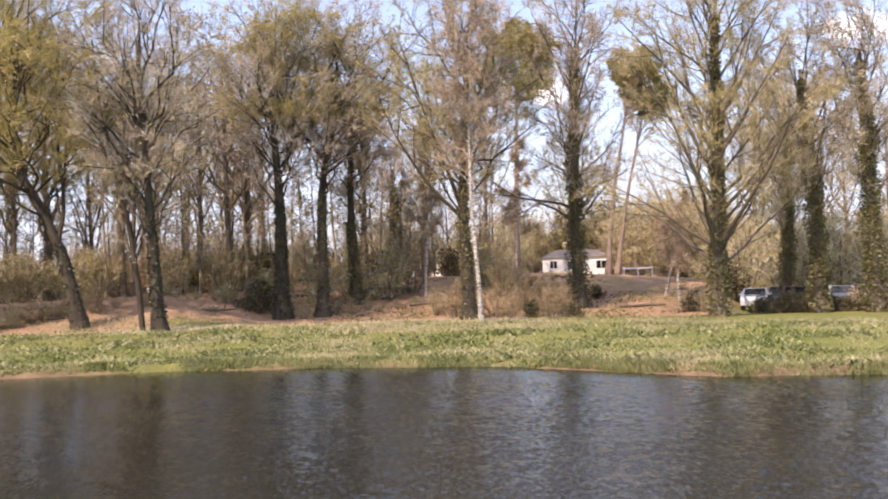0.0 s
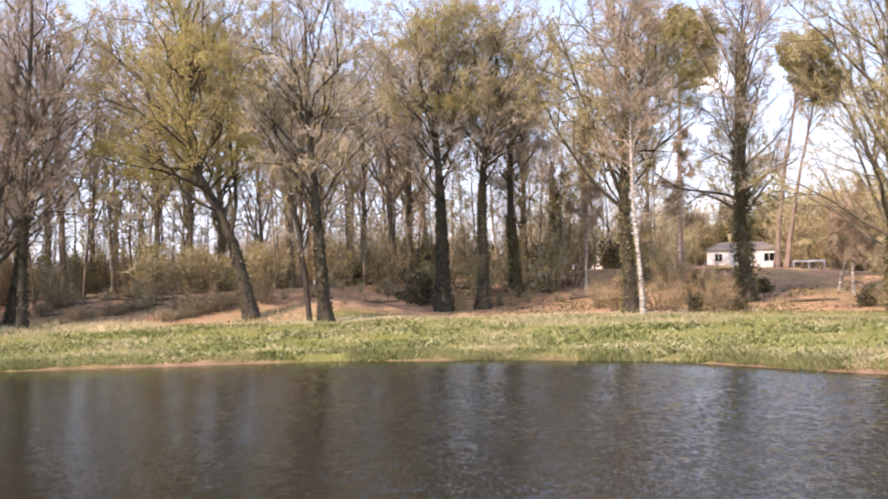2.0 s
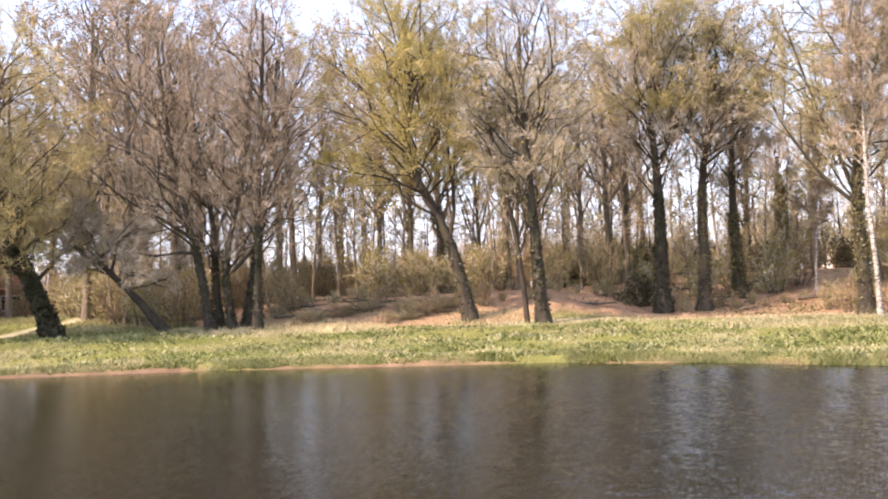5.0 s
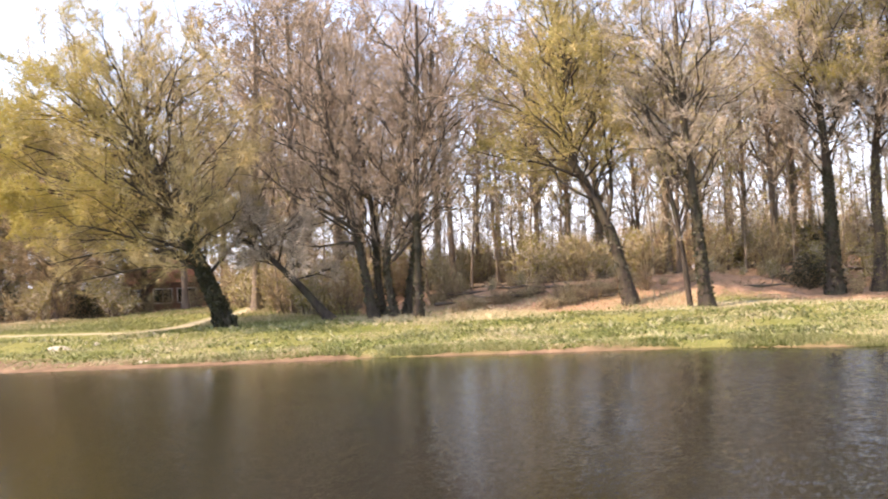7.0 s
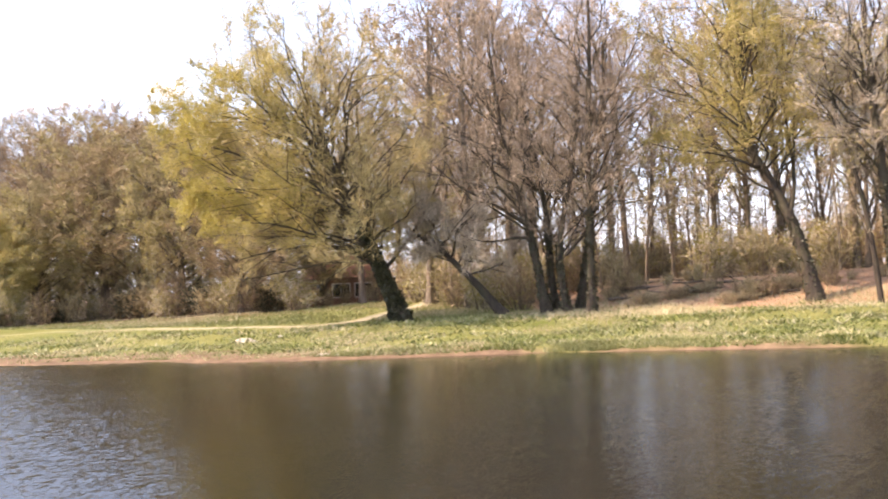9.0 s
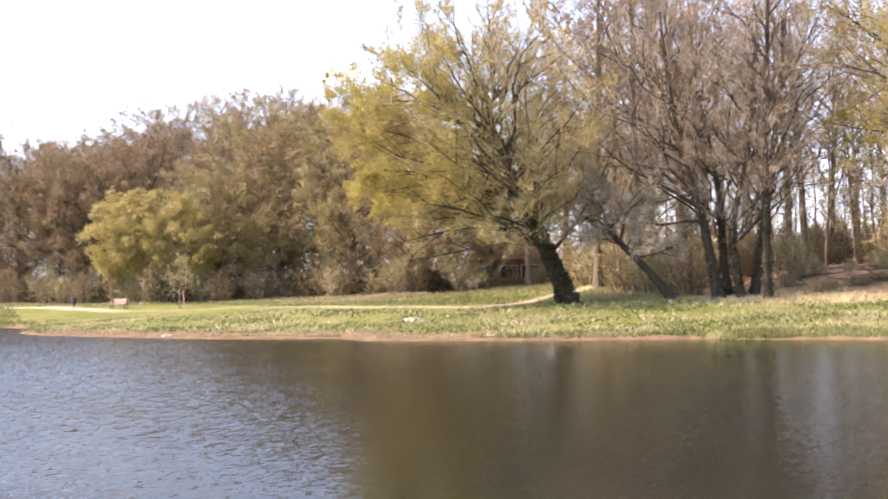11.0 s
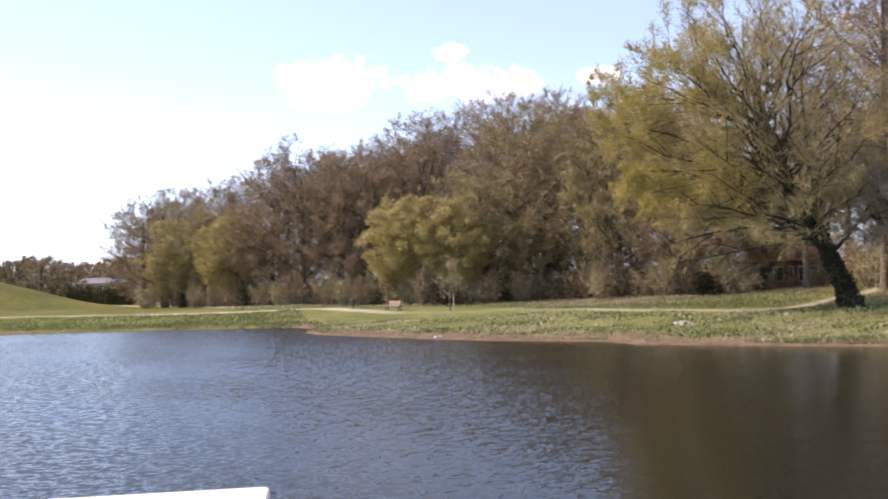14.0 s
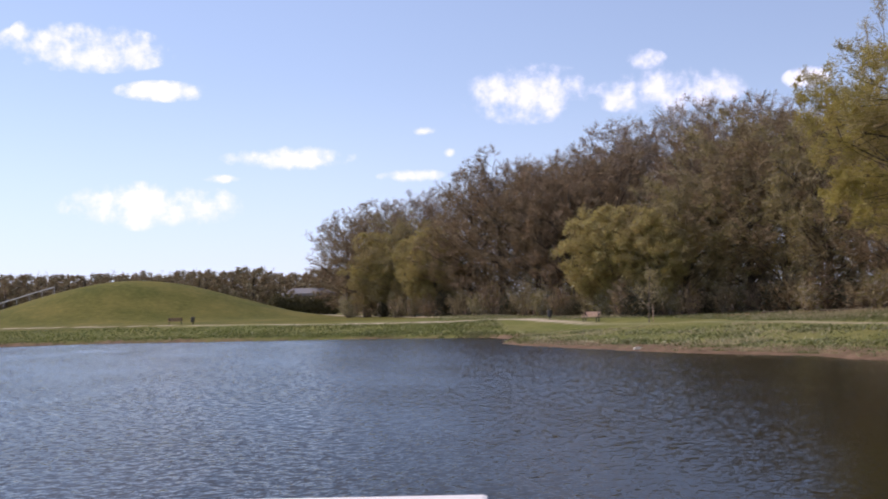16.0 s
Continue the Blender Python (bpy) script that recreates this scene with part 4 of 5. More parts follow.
for az, d, h, seed, off, course in stems:
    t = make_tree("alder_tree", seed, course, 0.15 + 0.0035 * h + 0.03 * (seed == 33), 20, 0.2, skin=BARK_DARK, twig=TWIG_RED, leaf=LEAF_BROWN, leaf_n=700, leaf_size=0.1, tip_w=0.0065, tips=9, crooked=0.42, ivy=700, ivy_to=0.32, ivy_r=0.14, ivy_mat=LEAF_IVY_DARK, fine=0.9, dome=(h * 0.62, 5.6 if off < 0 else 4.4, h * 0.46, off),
                  extra=[(0.15, (-0.5, 4.4, 0), (-1.6, 4.7, -0.5), (-3.0, 4.2, -0.8), (-4.6, 4.8, -1.0)), (0.16, (-0.6, 5.0, 0), (-2.6, 6.6, 0), (-4.6, 7.4, 0), (-6.6, 9.4, 0))] if seed == 33 else [(0.14, (0, 3.4, 0), (0.9, 4.2, 0), (1.7, 5.6, 0), (2.1, 8.0, 0))] if seed == 35 else ())
    stand(t, az, d, "bare alder with reddish brown twigs in a clump", group="clump of alders")

# pines and thin birches on the slope
for az, d, h, seed, side in [(-8.9, 84, 18.5, 41, 2.6), (-9.4, 86, 16, 42, 3.0)]:
    t = make_tree("pine_tree", seed, up(h, side), 0.2, 14, 0.66, skin=BARK_PINE, stop=0.95, twig=TWIG_OLIVE, leaf=LEAF_PINE, leaf_n=7000, leaf_size=0.18, fine=0.8, dome=(h * 0.9, 2.8, 1.7, side))
    stand(t, az, d, "scots pine with bare pinkish trunk and tufted crown", group="pines on the slope")
t = make_tree("pine_tree", 43, up(20, 0.5), 0.28, 20, 0.66, skin=BARK_PINE, stop=0.95, twig=TWIG_OLIVE, leaf=LEAF_PINE, leaf_n=15000, leaf_size=0.2, fine=0.8, dome=(17.0, 3.9, 3.2, 0.4))
stand(t, -4.0, 82, "scots pine with wide needle crown behind the oak", group="pines on the slope")
for az, d, h, seed, side in [(-11.9, 72, 6.5, 44, 1.4), (-12.6, 70, 5.5, 45, -0.3), (1.0, 72, 12, 46, 0.6), (-4.0, 74, 11, 47, 0.5)]:
    t = make_tree("young_birch", seed, up(h, side), 0.075, 9, 0.35, (1.6, 0.8), (35, 60), skin=BIRCH, stop=0.95, twig=TWIG_RED, fine=0.7, single_limbs=False)
    stand(t, az, d, "thin young birch with pale bark", group="young birches")

# woodland behind: a few kinds, then many of them
kinds = []
for seed, h, r, limbs, crown, length, rise, twig, leaf, n, ivy in [
        (51, 20, 0.19, 15, 0.3, (6.5, 6.5), (15, 66), TWIG_PALE, LEAF_BROWN, 2500, 400), (52, 22, 0.20, 14, 0.28, (6, 6.5), (20, 68), TWIG_RED, LEAF_BROWN, 1800, 0),
        (53, 19, 0.24, 15, 0.18, (6.5, 6.5), (10, 64), TWIG_OLIVE, LEAF_GREEN, 3500, 600), (54, 17, 0.18, 15, 0.15, (6, 5.5), (15, 66), TWIG_PALE, LEAF_YELLOW, 3500, 0),
        (55, 23, 0.22, 15, 0.32, (7, 7), (15, 66), TWIG, LEAF_BROWN, 2000, 900)]:
    kinds.append(make_tree("woodland_tree", seed, up(h, 0.8 * math.sin(seed)), r, limbs, crown, length, rise, twig=twig, leaf=leaf, leaf_n=int(n * 1.6), leaf_size=0.11, ivy=ivy, ivy_to=0.45, ivy_r=0.3, fine=0.55, single_limbs=False, tips=9, tip_w=0.019, skin=BARK_GREY, crooked=0.3, dome=(h * 0.69, h * 0.24, h * 0.32)))
rng = random.Random(5)
spots = []
for k in range(50):
    az = -24 + 60 * ((k * 0.618034) % 1.0)
    d = 77 + 46 * (k / 50) ** 0.9 + rng.uniform(-2, 2)
    if -16 < az < -5.5 and d < 118 or az < -13 and d < 92:
        continue
    if 15 < az < 29 and k % 3 == 1 or -5 < az < 9 and k % 4:
        continue
    spots.append((az, d))
labels = ["bare woodland tree with brown buds", "tall thin woodland tree with reddish twigs", "woodland tree with green young leaves and ivy", "woodland tree with yellow young leaves", "tall woodland tree with ivy on its trunk"]
for i, (az, d) in enumerate(spots):
    if i < 5:
        stand(kinds[i], az, d, labels[i], group="woodland behind the bank")
    else:
        again(kinds[i % 5], az, d, rng.uniform(1.0, 1.28), rng.uniform(0, 360))

for k, (az, d, s) in enumerate([(33.5, 76, 1.25), (36.4, 84, 1.3), (38.4, 88, 1.25), (41.0, 90, 1.25), (24.0, 78, 1.05), (16.5, 74, 1.0), (11.5, 76, 1.08), (22.3, 75, 1.0), (20.6, 77, 1.1), (17.0, 73, 1.05), (43.0, 94, 1.2), (34.8, 79, 1.3), (39.3, 75, 1.3), (37.2, 73, 1.28), (10.6, 79, 1.1), (28.6, 76, 1.1), (-18.0, 78, 1.0)]):
    again(kinds[(1, 0, 1, 0, 1, 3, 1, 0, 2, 0, 1, 1, 1, 1, 0, 1, 0)[k]], az, d, s, rng.uniform(0, 360), wide=1.15)

# wood beside the path: rounder, fuller trees along its edge
full = []
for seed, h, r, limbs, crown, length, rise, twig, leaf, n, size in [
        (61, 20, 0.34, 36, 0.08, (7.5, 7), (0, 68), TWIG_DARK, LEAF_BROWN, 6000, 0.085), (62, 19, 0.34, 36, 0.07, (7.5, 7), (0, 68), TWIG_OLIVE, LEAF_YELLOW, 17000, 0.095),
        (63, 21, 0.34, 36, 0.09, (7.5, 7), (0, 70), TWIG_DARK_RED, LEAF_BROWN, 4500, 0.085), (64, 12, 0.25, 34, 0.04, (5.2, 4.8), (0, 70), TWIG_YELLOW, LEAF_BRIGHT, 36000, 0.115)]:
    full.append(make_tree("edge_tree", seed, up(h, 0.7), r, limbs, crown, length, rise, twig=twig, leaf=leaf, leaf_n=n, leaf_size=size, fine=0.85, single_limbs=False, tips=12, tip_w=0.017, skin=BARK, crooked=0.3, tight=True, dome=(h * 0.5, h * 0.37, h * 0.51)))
tall = [make_tree("woodland_tree", seed, up(22, lean), 0.34, 34, 0.3, twig=twig, fine=0.95, single_limbs=False, tips=13, tip_w=0.015, skin=BARK_GREY, crooked=0.42, tight=True, dome=(14.2, 6.4, 8.2))
        for seed, lean, twig in [(65, 0.6, TWIG), (66, -0.8, TWIG_RED)]]
# kind, azimuth, distance, size
ROW = [(0, 49.5, 92, 0.95), (1, 52.6, 98, 1.1), (0, 54.6, 104, 1.14), (1, 56.4, 108, 1.18), (2, 58.6, 112, 1.12), (3, 61.4, 104, 0.98), (3, 63.9, 108, 1.05), (1, 59.8, 106, 0.85), (2, 65.6, 122, 0.98),
       (0, 67.6, 126, 1.0), (2, 69.6, 130, 1.06), (0, 71.4, 134, 0.92), (3, 73.2, 138, 1.12), (1, 75.0, 145, 0.86), (3, 76.2, 148, 1.1), (0, 77.0, 156, 0.92), (0, 63.0, 124, 1.12), (2, 66.7, 131, 1.02), (2, 78.0, 165, 0.85), (0, 47.3, 98, 0.9), (1, 45.0, 104, 0.9),
       (2, 51.0, 112, 1.08), (0, 53.6, 120, 1.1), (2, 56.0, 126, 1.28), (0, 59.5, 128, 1.3), (2, 62.5, 132, 1.25), (0, 65.0, 138, 1.12), (2, 67.5, 144, 1.12), (0, 70.5, 150, 1.08), (2, 73.5, 158, 1.0), (2, 76.0, 170, 0.98),
       (2, 42.5, 110, 0.95), (0, 39.5, 112, 0.95), (1, 37.0, 104, 0.9), (2, 48.5, 120, 1.0), (0, 58.0, 142, 1.2), (2, 64.0, 152, 1.22)]
BEHIND = {(a, b) for _, a, b, _ in ROW[21:]}
first = {}
names = ["full-crowned woodland tree with brown buds", "full-crowned woodland tree with yellow young leaves", "tall woodland tree with dense reddish twigs", "low rounded tree in yellow-green young leaf"]
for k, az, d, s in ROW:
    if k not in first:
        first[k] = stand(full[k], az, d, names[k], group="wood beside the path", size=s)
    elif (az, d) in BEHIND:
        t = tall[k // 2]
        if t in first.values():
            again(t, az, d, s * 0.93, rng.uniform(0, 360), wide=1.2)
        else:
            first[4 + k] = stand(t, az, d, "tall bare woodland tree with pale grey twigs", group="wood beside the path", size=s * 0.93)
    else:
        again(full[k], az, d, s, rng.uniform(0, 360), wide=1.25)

# undergrowth
bushes = [make_shrub("shrub", 71, 3.0, 3.2, 16, TWIG_OLIVE, LEAF_BROWN, 500, 0.1), make_shrub("shrub", 72, 3.0, 3.2, 16, TWIG_PALE, LEAF_GREEN, 1800, 0.11), make_shrub("shrub", 73, 3.6, 3.4, 18, TWIG_DARK_RED, LEAF_GREEN, 500, 0.1), make_shrub("shrub", 74, 2.0, 3.0, 18, TWIG_DARK, LEAF_IVY_DARK, 3200, 0.13)]
blabels = ["bare brown shrub at the wood's edge", "shrub with small green leaves", "tall bare shrub with reddish twigs", "dark evergreen bramble shrub"]
places = []
for k in range(46):
    az = -24 + 59 * ((k * 0.618034 + 0.3) % 1.0)
    d = 70 + 34 * ((k * 0.754877) % 1.0)
    if -14 < az < -5 and d < 110 or az < -13 and d < 78:
        continue
    places.append((az, d, k % 4, rng.uniform(0.7, 1.15)))
places += [(-5.2, 66, 2, 0.6), (-4.4, 67, 2, 0.6), (-6.2, 67, 2, 0.55), (-16.7, 67, 3, 0.42), (-17.3, 66.5, 3, 0.5), (-17.9, 66.2, 3, 0.55), (-18.3, 67, 2, 0.4), (-18.6, 66.4, 3, 0.5), (-19.2, 66.0, 3, 0.6), (-19.8, 67, 2, 0.45), (-20.3, 66.5, 3, 0.45),
           (-20.9, 66.2, 3, 0.42), (-21.4, 66.8, 2, 0.45), (-21.9, 66.0, 3, 0.5), (-22.5, 66.6, 2, 0.42), (-23, 65.8, 3, 0.5), (-24, 66.2, 3, 0.55), (-2.9, 64, 2, 0.6), (-3.7, 63, 2, 0.5), (-4.8, 63.5, 3, 0.5), (-5.6, 62.8, 2, 0.5), (-6.4, 63.5, 2, 0.5), (-7.0, 63, 3, 0.4), (-0.6, 64.5, 2, 0.6), (0.4, 66, 0, 0.6),
           (10, 69, 3, 0.9), (9.4, 70, 1, 0.9), (36.5, 69, 1, 1.0), (38, 74, 0, 1.2), (34.5, 68, 2, 0.9), (35.6, 72, 0, 1.2), (37.3, 71, 2, 1.1), (39.0, 76, 1, 1.2), (39.8, 80, 0, 1.2), (36.8, 77, 2, 1.3), (40.8, 84, 2, 1.1), (34.0, 73, 1, 1.2), (29.2, 66, 0, 0.9)]
for k in range(40):
    az = 44 + 34 * k / 39
    if az < 46.2:
        continue
    places.append((az, float(np.interp(az, [44, 50, 57, 62, 66, 70, 78], [94, 90, 104, 101, 112, 122, 150])) + rng.uniform(-2, 3), (k * 3) % 4, rng.uniform(0.8, 1.3)))
places += [(42.4, 97, 0, 0.8), (43.0, 99, 2, 0.5), (43.9, 100, 0, 0.55), (44.8, 98, 0, 0.5), (45.6, 99, 2, 0.55), (46.4, 97, 2, 0.8)]
seen = set()
for az, d, k, s in places:
    if k not in seen:
        seen.add(k)
        stand(bushes[k], az, d, blabels[k], "shrub", "undergrowth", size=s)
    else:
        again(bushes[k], az, d, s, rng.uniform(0, 360))

for k in range(26):
    az = 1 + 33 * ((k * 0.618034 + 0.7) % 1.0)
    again(bushes[(1, 0, 1, 2)[k % 4]], az, 71 + 14 * ((k * 0.754877) % 1.0), rng.uniform(0.8, 1.25), rng.uniform(0, 360))
for k, (az, d, s) in enumerate([(-8.2, 71, 0.4), (-7.0, 72, 0.4), (-5.6, 72, 0.45), (-4.6, 73, 0.5), (-3.2, 72, 0.9), (-2.4, 76, 0.9), (-13.4, 66, 0.55), (-14.0, 65, 0.5)]):
    again(bushes[(3, 0, 1)[k % 3]], az, d, s, k * 40)

# low bare brush on the leaf litter of the bank
for k in range(30):
    az = 1.5 + 28 * ((k * 0.618034 + 0.15) % 1.0)
    again(bushes[(0, 2, 0, 1)[k % 4]], az, (62.5 if az > 15 else 66.0) + 6 * ((k * 0.754877 + 0.4) % 1.0), rng.uniform(0.2, 0.45), rng.uniform(0, 360))

# dead brushwood heaped on the litter
for k in range(20):
    az = 20.5 + 9.5 * ((k * 0.618034 + 0.3) % 1.0)
    again(bushes[(0, 2)[k % 2]], az, 60.6 + 4.5 * ((k * 0.754877 + 0.2) % 1.0), rng.uniform(0.2, 0.34), rng.uniform(0, 360), wide=1.9)

# tall thicket closing the wood, and the far tree line
thicket = make_shrub("thicket", 75, 7.5, 8.0, 20, TWIG_PALE, LEAF_BRIGHT, 1300, 0.2, 0.032, 9)
far_tree = make_tree("far_tree", 76, up(10, 0.4), 0.25, 16, 0.08, twig=TWIG_OLIVE, skin=BARK, leaf=LEAF_BROWN, leaf_n=2600, leaf_size=0.17, fine=0.5, single_limbs=False, tips=4, tip_w=0.08, dome=(4.6, 4.6, 4.6))
stand(thicket, 3, 104, "tall brown thicket closing the wood", "thicket", "thicket behind the wood")
for k in range(40):
    az = -25 + 66 * ((k * 0.618034 + 0.1) % 1.0)
    d = 92 + 40 * ((k * 0.754877) % 1.0) if az > -4 else 124 + 18 * ((k * 0.754877) % 1.0)
    low = 0.72 if 18 < az < 30 else 0.95
    again(thicket, az, d, low * rng.uniform(0.7, 1.1), rng.uniform(0, 360))
for k in range(26):
    az = 43 + 35 * k / 25
    if 42.2 < az < 46.4:
        continue
    again(thicket, az, float(np.interp(az, [43, 50, 57, 62, 66, 70, 78], [104, 104, 114, 114, 124, 134, 168])) + rng.uniform(-2, 4), rng.uniform(0.6, 0.95), rng.uniform(0, 360))
stand(far_tree, 86, 215, "distant bare tree in the far hedge line", "tree", "far tree line", size=1.15)
for k in range(56):
    az = 77.0 + 26 * k / 55
    again(far_tree, az, 222 + 34 * ((k * 0.618) % 1.0), rng.uniform(1.05, 1.32), rng.uniform(0, 360), wide=1.25)
FAR_COPPICE = [(77.5 + 25 * k / 25, 236 + 12 * ((k * 0.618) % 1.0), 0.85 + 0.3 * ((k * 0.37) % 1.0)) for k in range(26)]
# brown coppice and a few dark evergreens closing the slope behind the bungalow
coppice = make_shrub("coppice", 78, 9.0, 8.0, 26, TWIG_OLIVE, LEAF_BROWN, 900, 0.14, 0.032, 14)
evergreen = make_shrub("evergreen", 79, 9.0, 6.0, 22, TWIG_OLIVE, LEAF_IVY, 5200, 0.28, 0.03, 9)
stand(coppice, -12.2, 106, "dense tan coppice behind the slope", "thicket", "coppice behind the slope", size=1.0)
for k, (az, d, s) in enumerate([(-10.6, 110, 0.95), (-13.6, 108, 1.05), (-15.2, 106, 1.0), (-11.4, 114, 1.1), (-14.4, 116, 1.15), (-9.6, 120, 0.9), (-16.8, 112, 1.0), (-18.6, 104, 1.0), (-20.6, 108, 1.05), (-22.8, 104, 1.05), (-25, 108, 1.0), (-3.2, 122, 0.9), (-5.0, 126, 0.85)] + [(9 + 27 * ((i * 0.618) % 1.0), 106 + 20 * ((i * 0.755) % 1.0), 0.45 + 0.25 * ((i * 0.37) % 1.0)) for i in range(18)] + FAR_COPPICE):
    again(coppice, az, d, s, k * 51)
stand(evergreen, -8.4, 124, "dark rounded evergreen tree behind the bungalow", "tree", "evergreens behind the slope", size=0.95)
for k, (az, d, s) in enumerate([(-6.6, 128, 0.85), (-9.2, 130, 1.0), (-4.2, 130, 0.95), (-17.6, 96, 0.7), (-19.8, 92, 0.75), (-22.2, 94, 0.8)]):
    again(evergreen, az, d, s, k * 67)
for k in range(9):
    again(thicket, -16 + 1.4 * k, 128 + 6 * (k % 3), rng.uniform(1.0, 1.25), k * 50, wide=1.2)
for k, (az, d) in enumerate([(-15.6, 80), (-17.5, 84), (-19, 79), (-20.8, 82), (-22.5, 80), (-24.5, 83), (-16.5, 92), (-21.5, 90)]):
    again(thicket, az, d, rng.uniform(0.75, 1.0), k * 70)
slim = [make_tree("young_tree", 81, up(10, 0.5), 0.07, 12, 0.12, (2.6, 1.6), (25, 62), twig=TWIG_PALE, skin=BARK_GREY, leaf=LEAF_GREEN, leaf_n=800, leaf_size=0.12, fine=0.45, single_limbs=False, tips=3, tip_w=0.014, dome=(5.6, 2.1, 4.6), stop=0.95),
        make_tree("young_tree", 82, up(12, -0.6), 0.09, 12, 0.15, (2.8, 1.8), (30, 66), twig=TWIG, skin=BARK_PALE, leaf=LEAF_BROWN, leaf_n=500, leaf_size=0.12, fine=0.45, single_limbs=False, tips=3, tip_w=0.014, dome=(6.6, 2.2, 5.2), stop=0.95)]
stand(slim[0], 24.5, 72, "slim young tree with olive twigs and small leaves", "tree", "young trees in the wood")
stand(slim[1], 26.2, 76, "slim pale-barked young tree with brown twigs", "tree", "young trees in the wood")
for k in range(84):
    az = -3 + 43 * ((k * 0.618034 + 0.45) % 1.0)
    again(slim[k % 2], az, 71 + 30 * ((k * 0.754877 + 0.2) % 1.0), rng.uniform(0.75, 1.2), rng.uniform(0, 360))
for k in range(19):
    az = -26 + 76 * k / 18
    if 14 < az < 36:
        continue
    again(far_tree, az, 140 + 26 * ((k * 0.618) % 1.0), rng.uniform(0.75, 1.0), rng.uniform(0, 360))
for az, s in ((79.6, 0.62), (81.2, 0.66), (80.5, 0.5)):
    again(far_tree, az, 211, s, az * 90)
for k in range(16):
    again(far_tree, 49 + 29 * k / 15, float(np.interp(k, [0, 15], [135, 190])) + 8 * (k % 2), rng.uniform(1.1, 1.4), k * 77)


# ---- things on the banks ----
PAINT_WHITE = mottled("white_paint", (0.72, 0.71, 0.68), (0.84, 0.83, 0.80), 1.5, 0.55, relief=0.1)
WOOD = mottled("weathered_wood", (0.16, 0.095, 0.06), (0.30, 0.19, 0.12), 3.0, 0.75, stretch=(1, 6, 6))
WOOD_PALE = mottled("pale_bench_wood", (0.42, 0.28, 0.20), (0.60, 0.43, 0.33), 3.0, 0.7, stretch=(1, 6, 6))
IRON = mottled("dark_iron", (0.02, 0.02, 0.02), (0.05, 0.048, 0.045), 8.0, 0.6)
ROOF_RED = mottled("red_roof_tiles", (0.22, 0.10, 0.075), (0.36, 0.18, 0.14), 2.0, 0.85)
ROOF_GREY = mottled("grey_roofing", (0.16, 0.16, 0.165), (0.27, 0.27, 0.28), 1.5, 0.85)
BRICK = mottled("brown_brick", (0.17, 0.10, 0.075), (0.30, 0.18, 0.13), 6.0, 0.9)
STONE = mottled("pale_stone", (0.30, 0.27, 0.22), (0.52, 0.48, 0.40), 3.0, 0.9, relief=0.8)
CONCRETE = mottled("terrace_concrete", (0.36, 0.35, 0.33), (0.48, 0.47, 0.44), 1.2, 0.9)
RUBBER = mottled("tyre_rubber", (0.02, 0.02, 0.02), (0.035, 0.035, 0.035), 10, 0.9)
METAL = mottled("galvanised_metal", (0.45, 0.45, 0.45), (0.62, 0.62, 0.62), 6, 0.4, 0.9)
LAMP_RED = mottled("red_lamp_plastic", (0.30, 0.01, 0.01), (0.42, 0.02, 0.02), 6, 0.3, relief=0)
LAMP_CLEAR = mottled("clear_lamp_plastic", (0.6, 0.6, 0.6), (0.75, 0.75, 0.75), 6, 0.15, relief=0)
PLATE = mottled("plate_white", (0.65, 0.65, 0.63), (0.75, 0.75, 0.72), 5, 0.5, relief=0)


LILAC = mottled("greyish_render", (0.24, 0.235, 0.25), (0.34, 0.33, 0.35), 1.0, 0.8)


def dark_glass():
    m, nt, b = base("window_glass", 0.04)
    b.inputs["Base Color"].default_value = (0.012, 0.014, 0.016, 1)
    return m


GLASS = dark_glass()


def lay(ob, x, y, turn=0.0, z=None, sink=0.0):
    ob.matrix_basis = pose(x, y, (z_at(x, y) if z is None else z) - sink, 0, 0, turn)
    return ob


def make_bench(wood):
    top = new("park_bench")
    for x in (-0.72, 0.72):
        part("leg", block(x, 0.18, 0.21, 0.07, 0.07, 0.46, 0.008), IRON, top)
        part("leg", block(x, -0.2, 0.42, 0.07, 0.07, 0.88, 0.008), IRON, top)
        part("armrest", block(x, 0.0, 0.62, 0.06, 0.48, 0.04, 0.01), wood, top)
    for i in range(4):
        part("seat_slat", block(0, -0.14 + i * 0.125, 0.455, 1.7, 0.105, 0.04, 0.008), wood, top)
    for i in range(3):
        part("back_slat", block(0, -0.2 - 0.055, 0.58 + i * 0.125, 1.7, 0.035, 0.105, 0.008), wood, top)
    return top


def make_bin():
    top = new("litter_bin")
    bm = bmesh.new()
    bmesh.ops.create_cone(bm, cap_ends=True, segments=16, radius1=0.2, radius2=0.24, depth=0.55, matrix=Matrix.Translation((0, 0, 0.62)))
    part("basket", bm, IRON, top)
    bm = bmesh.new()
    bmesh.ops.create_cone(bm, cap_ends=True, segments=16, radius1=0.27, radius2=0.2, depth=0.08, matrix=Matrix.Translation((0, 0, 0.95)))
    part("lid", bm, IRON, top)
    part("post", block(0, 0, 0.2, 0.08, 0.08, 0.5, 0.01), IRON, top)
    return top


